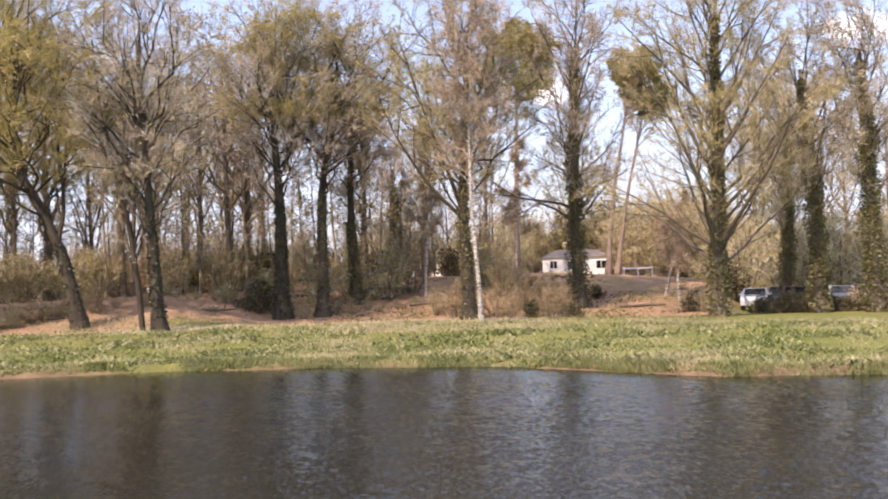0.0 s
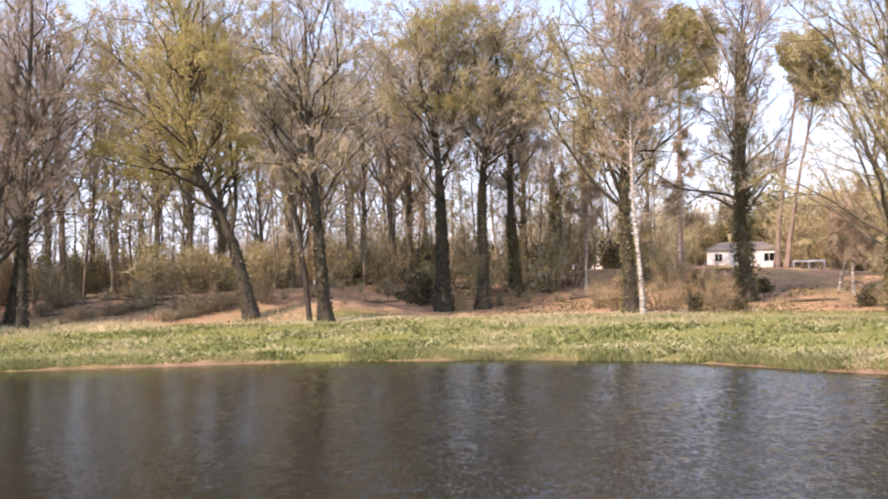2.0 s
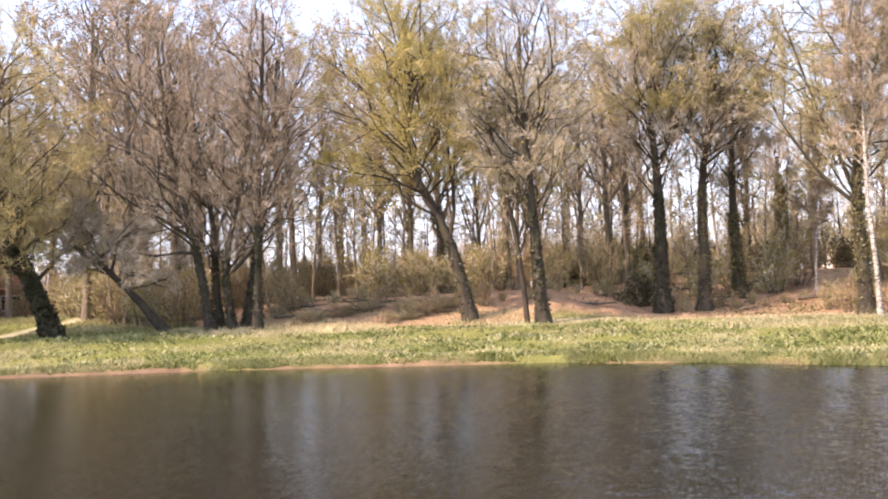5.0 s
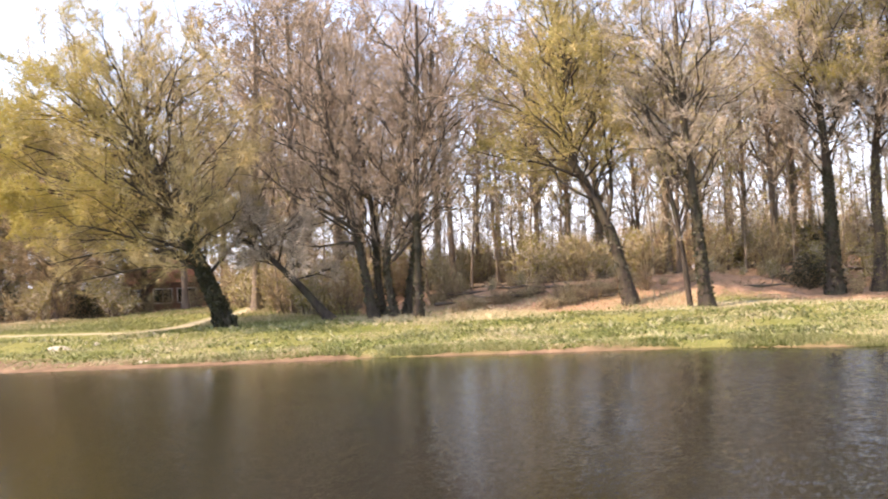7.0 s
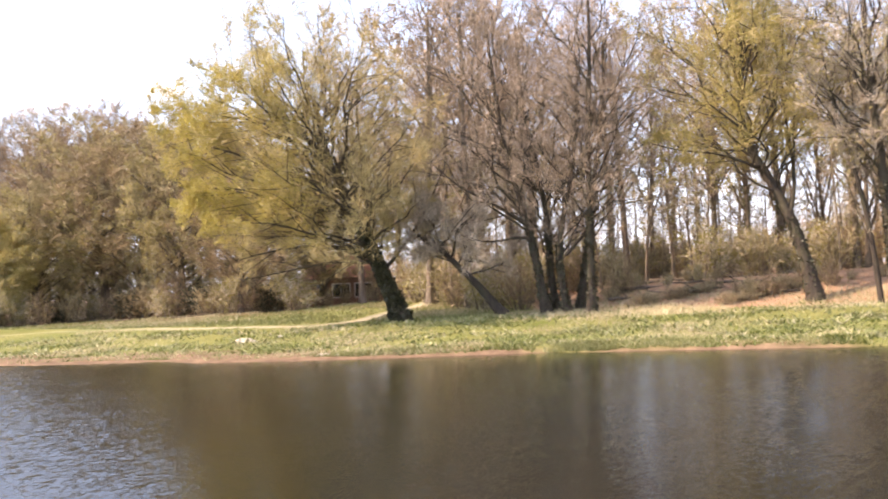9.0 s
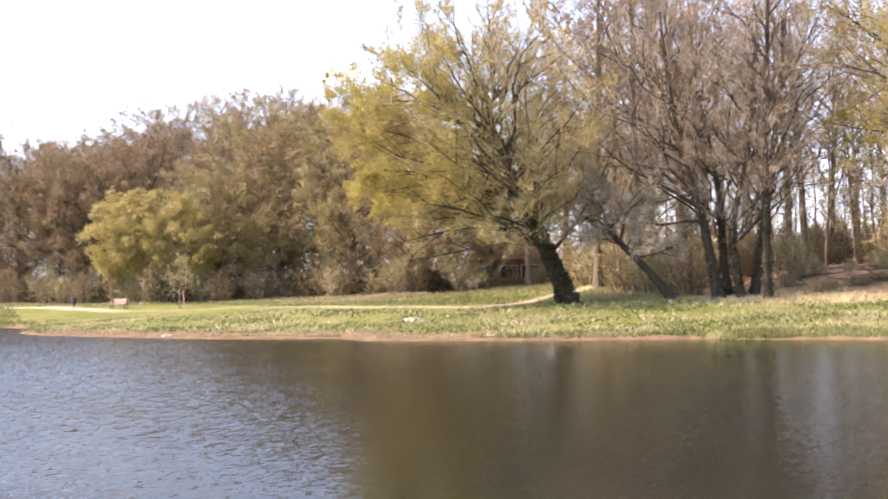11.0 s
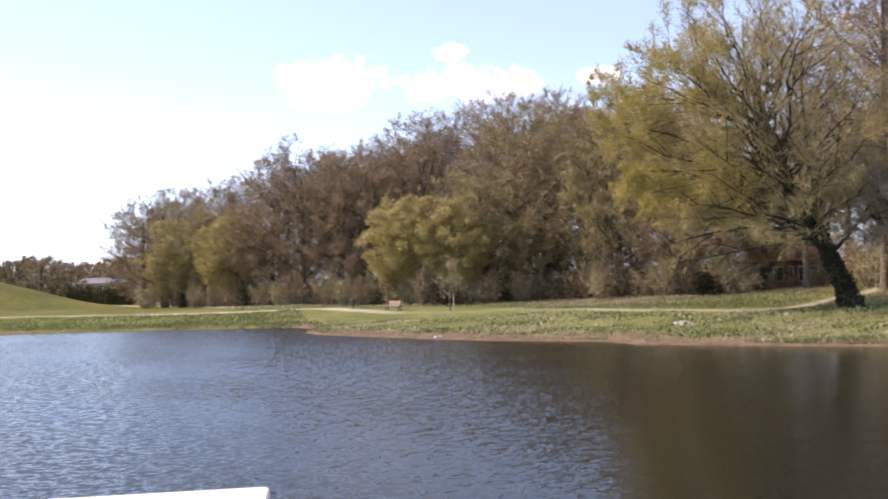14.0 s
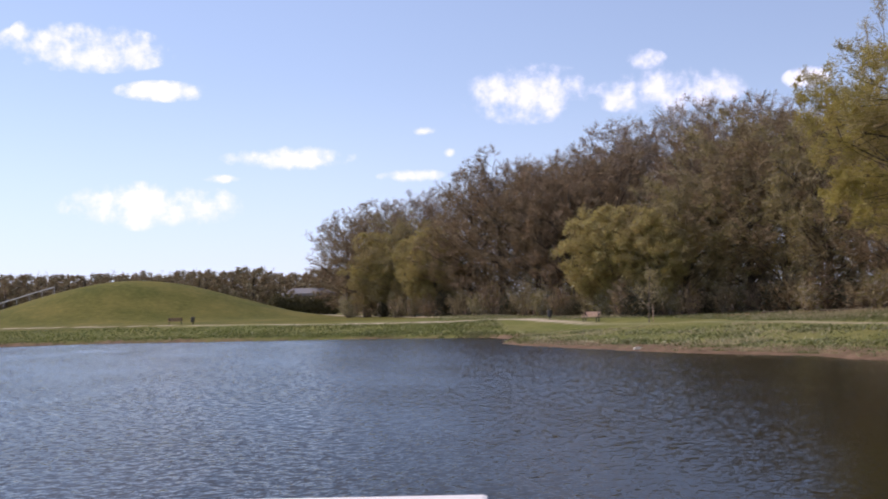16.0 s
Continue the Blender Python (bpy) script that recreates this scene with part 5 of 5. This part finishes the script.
b1 = tagged(make_bench(WOOD_PALE), "reddish wooden park bench beside the gravel path", "bench", "park benches")
p = bearing(64.9, 94)
lay(b1, p.x, p.y, 208, sink=0.02)
b2 = tagged(make_bench(WOOD), "dark wooden park bench at the foot of the mound", "bench", "park benches")
p = bearing(87.2, 131)
lay(b2, p.x, p.y, 266, sink=0.02)
n1 = tagged(make_bin(), "dark round litter bin on a post by the path", "bin", "litter bins")
p = bearing(67.1, 99.5)
lay(n1, p.x, p.y, 30, sink=0.05)
p = bearing(86.3, 129)
copy_thing(n1, pose(p.x, p.y, z_at(p.x, p.y) - 0.05, 0, 0, 10))


# staked young tree in the meadow
sapling = make_tree("sapling", 83, up(4.0, 0.2), 0.055, 12, 0.3, (1.5, 0.8), (25, 65), twig=TWIG_OLIVE, skin=BARK_PALE, fine=0.45, tips=3, single_limbs=False, stop=0.95, leaf=LEAF_BRIGHT, leaf_n=160, leaf_size=0.07)
stand(sapling, 61.8, 87, "thin newly planted young tree in the meadow")
stake = tagged(new("tree_stake"), "slim wooden stake beside the young tree", "stake")
part("post", block(0, 0, 0.7, 0.07, 0.07, 1.6, 0.01), WOOD_PALE, stake)
part("tie", block(0.1, 0, 1.2, 0.2, 0.05, 0.05, 0.01), IRON, stake)
p = bearing(61.6, 86.8)
lay(stake, p.x, p.y, 40, sink=0.05)


def make_rock(seed, size):
    rng = np.random.default_rng(seed)
    bm = bmesh.new()
    bmesh.ops.create_icosphere(bm, subdivisions=3, radius=1.0)
    off = rng.uniform(0, 50)
    for v in bm.verts:
        k = 1 + 0.35 * noise.noise(v.co * 1.6 + Vector((off, 0, 0))) + 0.12 * noise.noise(v.co * 5 + Vector((0, off, 0)))
        v.co = Vector((v.co.x * size[0], v.co.y * size[1], v.co.z * size[2])) * k
    me = bpy.data.meshes.new("rock")
    bm.to_mesh(me)
    bm.free()
    me.materials.append(STONE)
    return new("rock", me)


for i, (az, d, size) in enumerate([(49.6, 58.5, (0.4, 0.3, 0.3)), (49.25, 59.0, (0.3, 0.26, 0.22)), (48.95, 58.2, (0.2, 0.2, 0.16)), (47.5, 58.8, (0.22, 0.2, 0.2)), (45.2, 49.4, (0.35, 0.2, 0.08)), (44.2, 48.9, (0.4, 0.2, 0.08)), (62.5, 61.5, (0.35, 0.25, 0.14))]):
    r = tagged(make_rock(90 + i, size), "pale weathered stone lying in the grass", "rock", "stones on the bank")
    p = bearing(az, d)
    lay(r, p.x, p.y, i * 50, sink=size[2] * 0.25)


def make_log(name, seed, length, r):
    rng = np.random.default_rng(seed)
    line = np.stack([np.linspace(-length / 2, length / 2, 9), np.cumsum(rng.normal(0, 0.06, 9)), 0.6 * r + np.abs(np.cumsum(rng.normal(0, 0.02, 9)))], 1)
    v, f = tubes(line[None], (r * np.linspace(1, 0.55, 9))[None], 8)
    top = new(name)
    child("stem", mesh_of("stem", v, [f], BARK, True), top)
    for i in range(3):
        k = 2 + 2 * i
        tip = line[k] + np.array([rng.normal(0, 0.7), rng.normal(0, 0.7), rng.uniform(0.1, 0.9)]) * rng.uniform(0.5, 1.3)
        v, f = tubes(np.stack([line[k], (line[k] + tip) / 2 + rng.normal(0, 0.08, 3), tip])[None], np.array([[r * 0.4, r * 0.25, r * 0.08]]), 5)
        child("branch_stub", mesh_of("branch_stub", v, [f], BARK), top)
    return top


for i, (az, d, length, r, turn) in enumerate([(27.5, 66, 4.4, 0.12, 38), (25.8, 67, 3.6, 0.1, -44), (21.5, 66, 3.2, 0.1, 25), (28.6, 63.5, 3.0, 0.1, 35), (10.8, 72, 3.5, 0.12, -20), (0.4, 70, 3.8, 0.12, 12), (3.6, 76, 3.0, 0.1, 40), (12.5, 66, 3.0, 0.1, 5), (23.5, 72, 4.5, 0.12, -5), (7.5, 74, 3.6, 0.12, 30), (52, 92, 4.0, 0.14, 20), (55, 97, 3.5, 0.12, -10), (26.6, 64.4, 4.0, 0.11, -30), (24.6, 64.5, 3.2, 0.1, 48), (27.9, 68, 4.2, 0.13, 28), (26.2, 69, 3.8, 0.12, -35), (27.4, 62.4, 3.0, 0.08, 55), (22.4, 63, 2.6, 0.08, -50), (20.2, 63.4, 2.4, 0.07, 62), (-10.6, 68, 3.0, 0.1, 18), (23.0, 66.5, 3.4, 0.11, 12), (5.2, 71, 3.0, 0.1, -12), (-1.0, 69, 3.2, 0.11, 22)]):
    t = tagged(make_log("fallen_log", 120 + i, length, r), "dark fallen branch lying on the leaf litter", "log", "fallen wood")
    p = bearing(az, d)
    lay(t, p.x, p.y, az + turn, sink=0.04)


# ---- parked cars ----
def make_car(paint, seed, tall=1.45, long=4.2):
    top = new("parked_car")
    w, h = 1.74, tall
    side = [(-long / 2, 0.35), (-long / 2, 0.72), (-long / 2 + 0.15, 0.92), (-long / 2 + 0.95, 1.0), (-long / 2 + 1.55, h - 0.05), (-long / 2 + 2.0, h), (long / 2 - 0.95, h - 0.03), (long / 2 - 0.25, 1.02), (long / 2, 0.9), (long / 2, 0.35)]
    bm = bmesh.new()
    a = [bm.verts.new((x, -w / 2, z)) for x, z in side]
    b = [bm.verts.new((x, w / 2, z)) for x, z in side]
    bm.faces.new(a)
    bm.faces.new(b[::-1])
    for i in range(len(side)):
        j = (i + 1) % len(side)
        bm.faces.new((a[j], a[i], b[i], b[j]))
    for v in bm.verts:
        if v.co.z > 1.05:
            v.co.y *= 0.82
    bmesh.ops.recalc_face_normals(bm, faces=bm.faces[:])
    bmesh.ops.bevel(bm, geom=bm.edges[:], offset=0.06, segments=2, profile=0.6, affect="EDGES")
    part("body", bm, paint, top)
    for s in (-1, 1):
        for x0, x1 in ((-long / 2 + 1.25, -0.12), (-0.02, long / 2 - 0.75)):
            bm = bmesh.new()
            k = s * (w / 2 * 0.91 + 0.012)
            q = [(x0, 1.03, 0.985), (x1, 1.03, 0.985), (min(x1, long / 2 - 1.0), h - 0.12, 0.865), (max(x0, -long / 2 + 1.72), h - 0.12, 0.865)]
            vs = [bm.verts.new((x, s * (w / 2 * f + 0.012), z)) for x, z, f in q]
            bm.faces.new(vs)
            bmesh.ops.solidify(bm, geom=bm.faces[:], thickness=0.01)
            part("side_window", bm, GLASS, top)
    for x0, x1 in ((-long / 2 + 0.98, -long / 2 + 1.56), (long / 2 - 0.3, long / 2 - 0.9)):
        bm = bmesh.new()
        vs = [bm.verts.new(c) for c in ((x0, -0.7, 1.04), (x0, 0.7, 1.04), (x1, 0.6, h - 0.07), (x1, -0.6, h - 0.07))]
        bm.faces.new(vs)
        bmesh.ops.translate(bm, vec=((-0.03 if x0 < 0 else 0.03), 0, 0.02), verts=bm.verts)
        bmesh.ops.solidify(bm, geom=bm.faces[:], thickness=0.01)
        part("windscreen", bm, GLASS, top)
    for x in (-long / 2 + 0.8, long / 2 - 0.8):
        for s in (-1, 1):
            turn = Matrix.Translation((x, s * (w / 2 - 0.08), 0.31)) @ Matrix.Rotation(math.pi / 2, 4, "X")
            bm = bmesh.new()
            bmesh.ops.create_cone(bm, cap_ends=True, segments=20, radius1=0.31, radius2=0.31, depth=0.2, matrix=turn)
            wheel = part("wheel", bm, RUBBER, top)
            bm = bmesh.new()
            bmesh.ops.create_cone(bm, cap_ends=True, segments=20, radius1=0.2, radius2=0.2, depth=0.225, matrix=turn)
            part("rim", bm, METAL, wheel)
    for s in (-1, 1):
        part("headlight", block(-long / 2 + 0.02, s * 0.62, 0.7, 0.12, 0.34, 0.16, 0.03), LAMP_CLEAR, top)
        part("tail_light", block(long / 2 - 0.02, s * 0.68, 0.82, 0.1, 0.2, 0.22, 0.03), LAMP_RED, top)
        part("door_handle", block(0.0, s * (w / 2 + 0.012), 0.88, 0.18, 0.03, 0.035, 0.008), METAL, top)
        part("mirror", block(-long / 2 + 1.3, s * (w / 2 + 0.06), 1.05, 0.12, 0.16, 0.12, 0.03), paint, top)
    part("number_plate", block(-long / 2 - 0.01, 0, 0.5, 0.02, 0.5, 0.11, 0.004), PLATE, top)
    return top


def car_paint(name, colour):
    m, nt, b = base(name, 0.28, 0.2)
    dirt = noise_of(nt, 2.5, 4)
    nt.links.new(ramp(nt, dirt, [(0.3, colour), (0.8, tuple(0.85 * c + 0.03 for c in colour))]), b.inputs["Base Color"])
    b.inputs["Coat Weight"].default_value = 0.6
    return m


SILVER, WHITE_CAR, BLACK_CAR, BLUE_CAR = car_paint("silver_paint", (0.55, 0.56, 0.57)), car_paint("white_car_paint", (0.78, 0.78, 0.77)), car_paint("black_paint", (0.02, 0.02, 0.022)), car_paint("blue_paint", (0.04, 0.055, 0.09))
for i, (az, d, paint, turn, tall, word) in enumerate([(-16.5, 71, SILVER, 88, 1.45, "silver"), (-18.5, 71.5, BLACK_CAR, 92, 1.5, "black"), (-20.7, 71, WHITE_CAR, 90, 1.5, "white"), (-22.8, 71.5, SILVER, 89, 1.45, "silver"), (-24.9, 71, WHITE_CAR, 92, 1.6, "white"), (-17.8, 78, BLUE_CAR, 80, 1.5, "dark blue")]):
    c = tagged(make_car(paint, i, tall), word + " parked car standing behind the shrubs", "car", "parked cars")
    p = bearing(az, d)
    lay(c, p.x, p.y, az + turn)


# ---- buildings ----
ROOF_BROWN = mottled("weathered_brown_roofing", (0.10, 0.085, 0.075), (0.19, 0.165, 0.145), 2.0, 0.9)


def make_house(name, w, dep, eave, ridge, wall, roof, windows, frame_mat, over=0.4):
    """A house with its front on -y: windows are (x, z, width, height) on the front."""
    top = new(name)
    body = block(0, 0, eave / 2 - 0.2, w, dep, eave + 0.4)
    part("wall", body, wall, top)
    bm = bmesh.new()
    ww, dd = w / 2 + over, dep / 2 + over
    if ridge - eave > 0.6:
        lo = [bm.verts.new(c) for c in ((-ww, -dd, eave), (ww, -dd, eave), (ww, dd, eave), (-ww, dd, eave))]
        hi = [bm.verts.new(c) for c in ((-ww * 0.55, 0, ridge), (ww * 0.55, 0, ridge))]
        for f in ((lo[0], lo[1], hi[1], hi[0]), (lo[2], lo[3], hi[0], hi[1]), (lo[1], lo[2], hi[1]), (lo[3], lo[0], hi[0]), (lo[3], lo[2], lo[1], lo[0])):
            bm.faces.new(f)
    else:
        bm.free()
        bm = block(0, 0, (eave + ridge) / 2, 2 * ww, 2 * dd, ridge - eave, 0.04)
    part("roof", bm, roof, top)
    for x, z, a, b in windows:
        win = part("window", block(x, -dep / 2 - 0.02, z, a, 0.05, b), GLASS, top)
        for bx, bz, sx, sz in ((x - a / 2, z, 0.09, b + 0.09), (x + a / 2, z, 0.09, b + 0.09), (x, z + b / 2, a, 0.09), (x, z - b / 2, a, 0.09), (x, z, 0.05, b)):
            part("frame", block(bx, -dep / 2 - 0.045, bz, sx, 0.06, sz), frame_mat, win)
    return top


h = tagged(make_house("bungalow", 7.0, 5, 1.85, 2.7, PAINT_WHITE, ROOF_BROWN, [(-2.4, 1.1, 0.8, 0.8), (-0.6, 1.1, 0.8, 0.8), (2.5, 1.05, 1.1, 0.9)], PAINT_WHITE, 0.25), "low white bungalow with a hipped grey roof on the slope", "house")
p = bearing(-7.2, 112)
lay(h, p.x, p.y, -5)
h = tagged(make_house("garden_shed", 2.6, 2.4, 2.0, 2.2, PAINT_WHITE, ROOF_GREY, [(0, 1.2, 0.8, 0.7)], PAINT_WHITE, 0.15), "small white shed far behind the trees", "shed")
p = bearing(0.6, 118)
lay(h, p.x, p.y, 5)
h = tagged(make_house("house", 9.0, 7, 2.6, 5.4, BRICK, ROOF_RED, [(-2.9, 1.3, 1.8, 1.4), (-0.6, 1.3, 1.8, 1.4), (1.7, 1.3, 1.8, 1.4)], PAINT_WHITE), "brick house with a red roof and white window frames", "house")
p = bearing(43.9, 111)
lay(h, p.x, p.y, 46)
h = tagged(make_house("greenhouse", 11, 6, 4.3, 5.4, LILAC, ROOF_GREY, [(-4.4 + 2.2 * i, 3.3, 1.5, 1.1) for i in range(5)], LILAC, 0.2), "long pale building with many white-framed windows", "building")
p = bearing(80.2, 222)
lay(h, p.x, p.y, 80)
hedge = make_shrub("hedge", 77, 3.2, 3.4, 26, TWIG_OLIVE, LEAF_IVY, 5000, 0.2)
stand(hedge, 78.8, 200, "dark clipped evergreen hedge in the distance", "hedge", "far hedge", size=1.0)
for k in range(6):
    again(hedge, 79.35 + 0.5 * k, 200, 1.0, k * 40)


def make_barrier():
    top = new("barrier")
    for x in (-1.3, 0, 1.3):
        part("post", block(x, 0, 0.42, 0.12, 0.12, 0.95, 0.01), PAINT_WHITE, top)
    part("rail", block(0, 0, 0.86, 2.8, 0.1, 0.16, 0.01), PAINT_WHITE, top)
    part("rail", block(0, 0.0, 0.42, 2.8, 0.06, 0.1, 0.01), WOOD, top)
    return top


g = tagged(make_barrier(), "white wooden barrier rail at the top of the slope", "barrier")
p = bearing(-10.5, 100)
lay(g, p.x, p.y, -10, sink=0.05)


# handrail on the flank of the mound
rail = tagged(new("handrail"), "pale metal handrail climbing the side of the mound", "handrail")
a, b = bearing(96.2, 184), bearing(93.2, 186)
for i in range(6):
    q = a.lerp(b, i / 5)
    part("post", block(q.x, q.y, z_at(q.x, q.y) + 0.5, 0.09, 0.09, 1.2, 0.01), METAL, rail)
line = np.array([(*a.lerp(b, i / 7).xy, z_at(*a.lerp(b, i / 7).xy) + 1.08) for i in range(8)])
v, f = tubes(line[None], np.full((1, 8), 0.09), 6)
child("rail", mesh_of("rail", v, [f], PAINT_WHITE, True), rail)


# ---- terrace with its white parapet ----
terrace = tagged(new("terrace"), "plain concrete terrace above the near shore", "terrace", kind="structure")
part("slab", block(0.4, -3.0, 0.55, 9.4, 9.6, 2.3, 0.02), CONCRETE, terrace)
wall = tagged(new("parapet"), "low white rendered parapet with smooth coping slabs", "wall", kind="structure")
turn = math.atan2(0.36, 0.93)
wall.matrix_basis = pose(-2.54, 0.865, 1.7) @ Matrix.Rotation(-turn, 4, "Z")
part("core", block(0.27, -1.45, 0.53, 0.36, 2.82, 1.06), PAINT_WHITE, wall)
for i in range(4):
    part("coping_slab", block(0.26, -0.333 - i * 0.70, 1.105, 0.52, 0.69, 0.09, 0.013), PAINT_WHITE, wall)


# ---- grass, weeds and shore tufts ----
def blades(name, seed, n, az0, az1, s0, s1, size, material, label, lean=0.5, wide=0.016, clump=0.0):
    """Upright blades scattered on the bank between s0 and s1 metres from the water."""
    rng = np.random.default_rng(seed)
    az, u = np.radians(rng.uniform(az0, az1, n * 3)), rng.uniform(0, 1, n * 3)
    edge_az = np.degrees(az)
    near = np.interp(edge_az, SHORE_AZ, SHORE_D)
    d = near + s0 + (s1 - s0) * u ** 1.3
    x, y = -np.sin(az) * d, np.cos(az) * d
    s = pond_distance(x, y)
    ok = (s > s0) & (s < s1) & (line_distance(x, y, TRACK) > 0.9) & (s > np.interp(edge_az, [38, 46, 66, 70], [0, 1.6, 1.5, 0]) * (0.4 if s0 < 0.2 else 1.0))
    ok &= rng.uniform(0, 1, len(x)) < np.clip(np.minimum((edge_az - az0) / 3.0, (az1 - edge_az) / 3.0), 0, 1)
    if clump:
        ok &= (waves(x, y, clump, seed) + rng.normal(0, 0.3, len(x)) > 0.35)
    x, y = x[ok][:n], y[ok][:n]
    m = len(x)
    foot = np.stack([x, y, height(x, y) - 0.03], 1)
    hgt = size * rng.uniform(0.4, 1.3, m) * (1 + 0.4 * waves(x, y, 1.5, seed + 2))
    tip = foot + np.stack([rng.normal(0, lean, m) * hgt, rng.normal(0, lean, m) * hgt, np.abs(hgt)], 1)
    a = np.stack([np.cos(az[:m] + rng.normal(0, 0.5, m)), np.sin(az[:m]), np.zeros(m)], 1) * wide
    v = np.stack([foot - a, foot + a, tip], 1).reshape(-1, 3)
    return tagged(new(name, mesh_of(name, v, [np.arange(m * 3).reshape(-1, 3)], material)), label, "grass", kind="stuff")


SHORE_AZ = np.arange(-32, 104, 0.5)
SHORE_D = []
for az in SHORE_AZ:
    dd = np.arange(25, 135, 0.25)
    pts = np.array([bearing(az, d).xy for d in dd])
    SHORE_D.append(dd[np.argmax(pond_distance(pts[:, 0], pts[:, 1]) > 0)])
SHORE_D = np.array(SHORE_D)
GRASS_DRY = leafy("dry_grass", [(0.40, 0.34, 0.20), (0.54, 0.46, 0.29), (0.34, 0.30, 0.15), (0.60, 0.52, 0.36)], 0.25)
WEED = leafy("weed_leaves", [(0.07, 0.10, 0.022), (0.14, 0.175, 0.04), (0.26, 0.28, 0.085), (0.09, 0.12, 0.028), (0.40, 0.41, 0.20)], 0.3)
blades("grass", 201, 90000, -30, 79, 0.02, 20, 0.12, GRASS, "short green meadow grass on the bank", wide=0.02)
blades("dry_grass", 202, 52000, -26, 72, 0.1, 18, 0.17, GRASS_DRY, "pale dry grass tufts in the meadow", wide=0.018, clump=1.4)
blades("weeds", 203, 45000, -26, 74, 0.5, 16, 0.15, WEED, "dark green weeds among the grass", lean=1.0, wide=0.065, clump=0.8)
blades("shore_tufts", 204, 26000, -26, 75, -0.1, 0.8, 0.24, GRASS, "grass tufts overhanging the waterline", lean=0.45, wide=0.02, clump=0.9)
blades("shore_weeds", 207, 9000, -28, 77, -0.1, 0.7, 0.19, WEED, "dark weed tufts along the waterline", lean=0.8, wide=0.035, clump=0.5)
blades("far_grass", 205, 20000, 68, 103, 0.4, 14, 0.2, WEED, "rough grass on the far bank", wide=0.04)
blades("meadow_grass", 206, 30000, 34, 74, 16, 50, 0.2, GRASS, "longer meadow grass along the path", wide=0.035)
blades("fallen_twigs", 208, 5000, -16, 36, 16, 46, 0.34, TWIG_DARK, "fallen twigs and dead stalks on the leaf litter", lean=1.7, wide=0.02)
blades("ground_ivy", 209, 7000, -16, 14, 21, 46, 0.14, LEAF_IVY, "dark ivy creeping over the wood's floor", lean=1.2, wide=0.07, clump=1.6)
BROADLEAF = leafy("broad_weed_leaves", [(0.10, 0.135, 0.035), (0.34, 0.35, 0.15), (0.07, 0.095, 0.028), (0.50, 0.47, 0.29), (0.18, 0.21, 0.07)], 0.3)
blades("broad_weeds", 210, 12000, -24, 66, 0.6, 14, 0.2, BROADLEAF, "broad pale leaves of docks and nettles in the grass", lean=0.9, wide=0.085, clump=0.7)
blades("dry_meadow", 211, 22000, 35, 72, 17, 52, 0.26, GRASS_DRY, "pale dry grass standing between path and wood", wide=0.035, clump=2.6)
blades("dry_fringe", 212, 8000, -8, 36, 10, 18.5, 0.3, GRASS_DRY, "pale dry grass fringe along the foot of the wood", wide=0.02, clump=1.9)
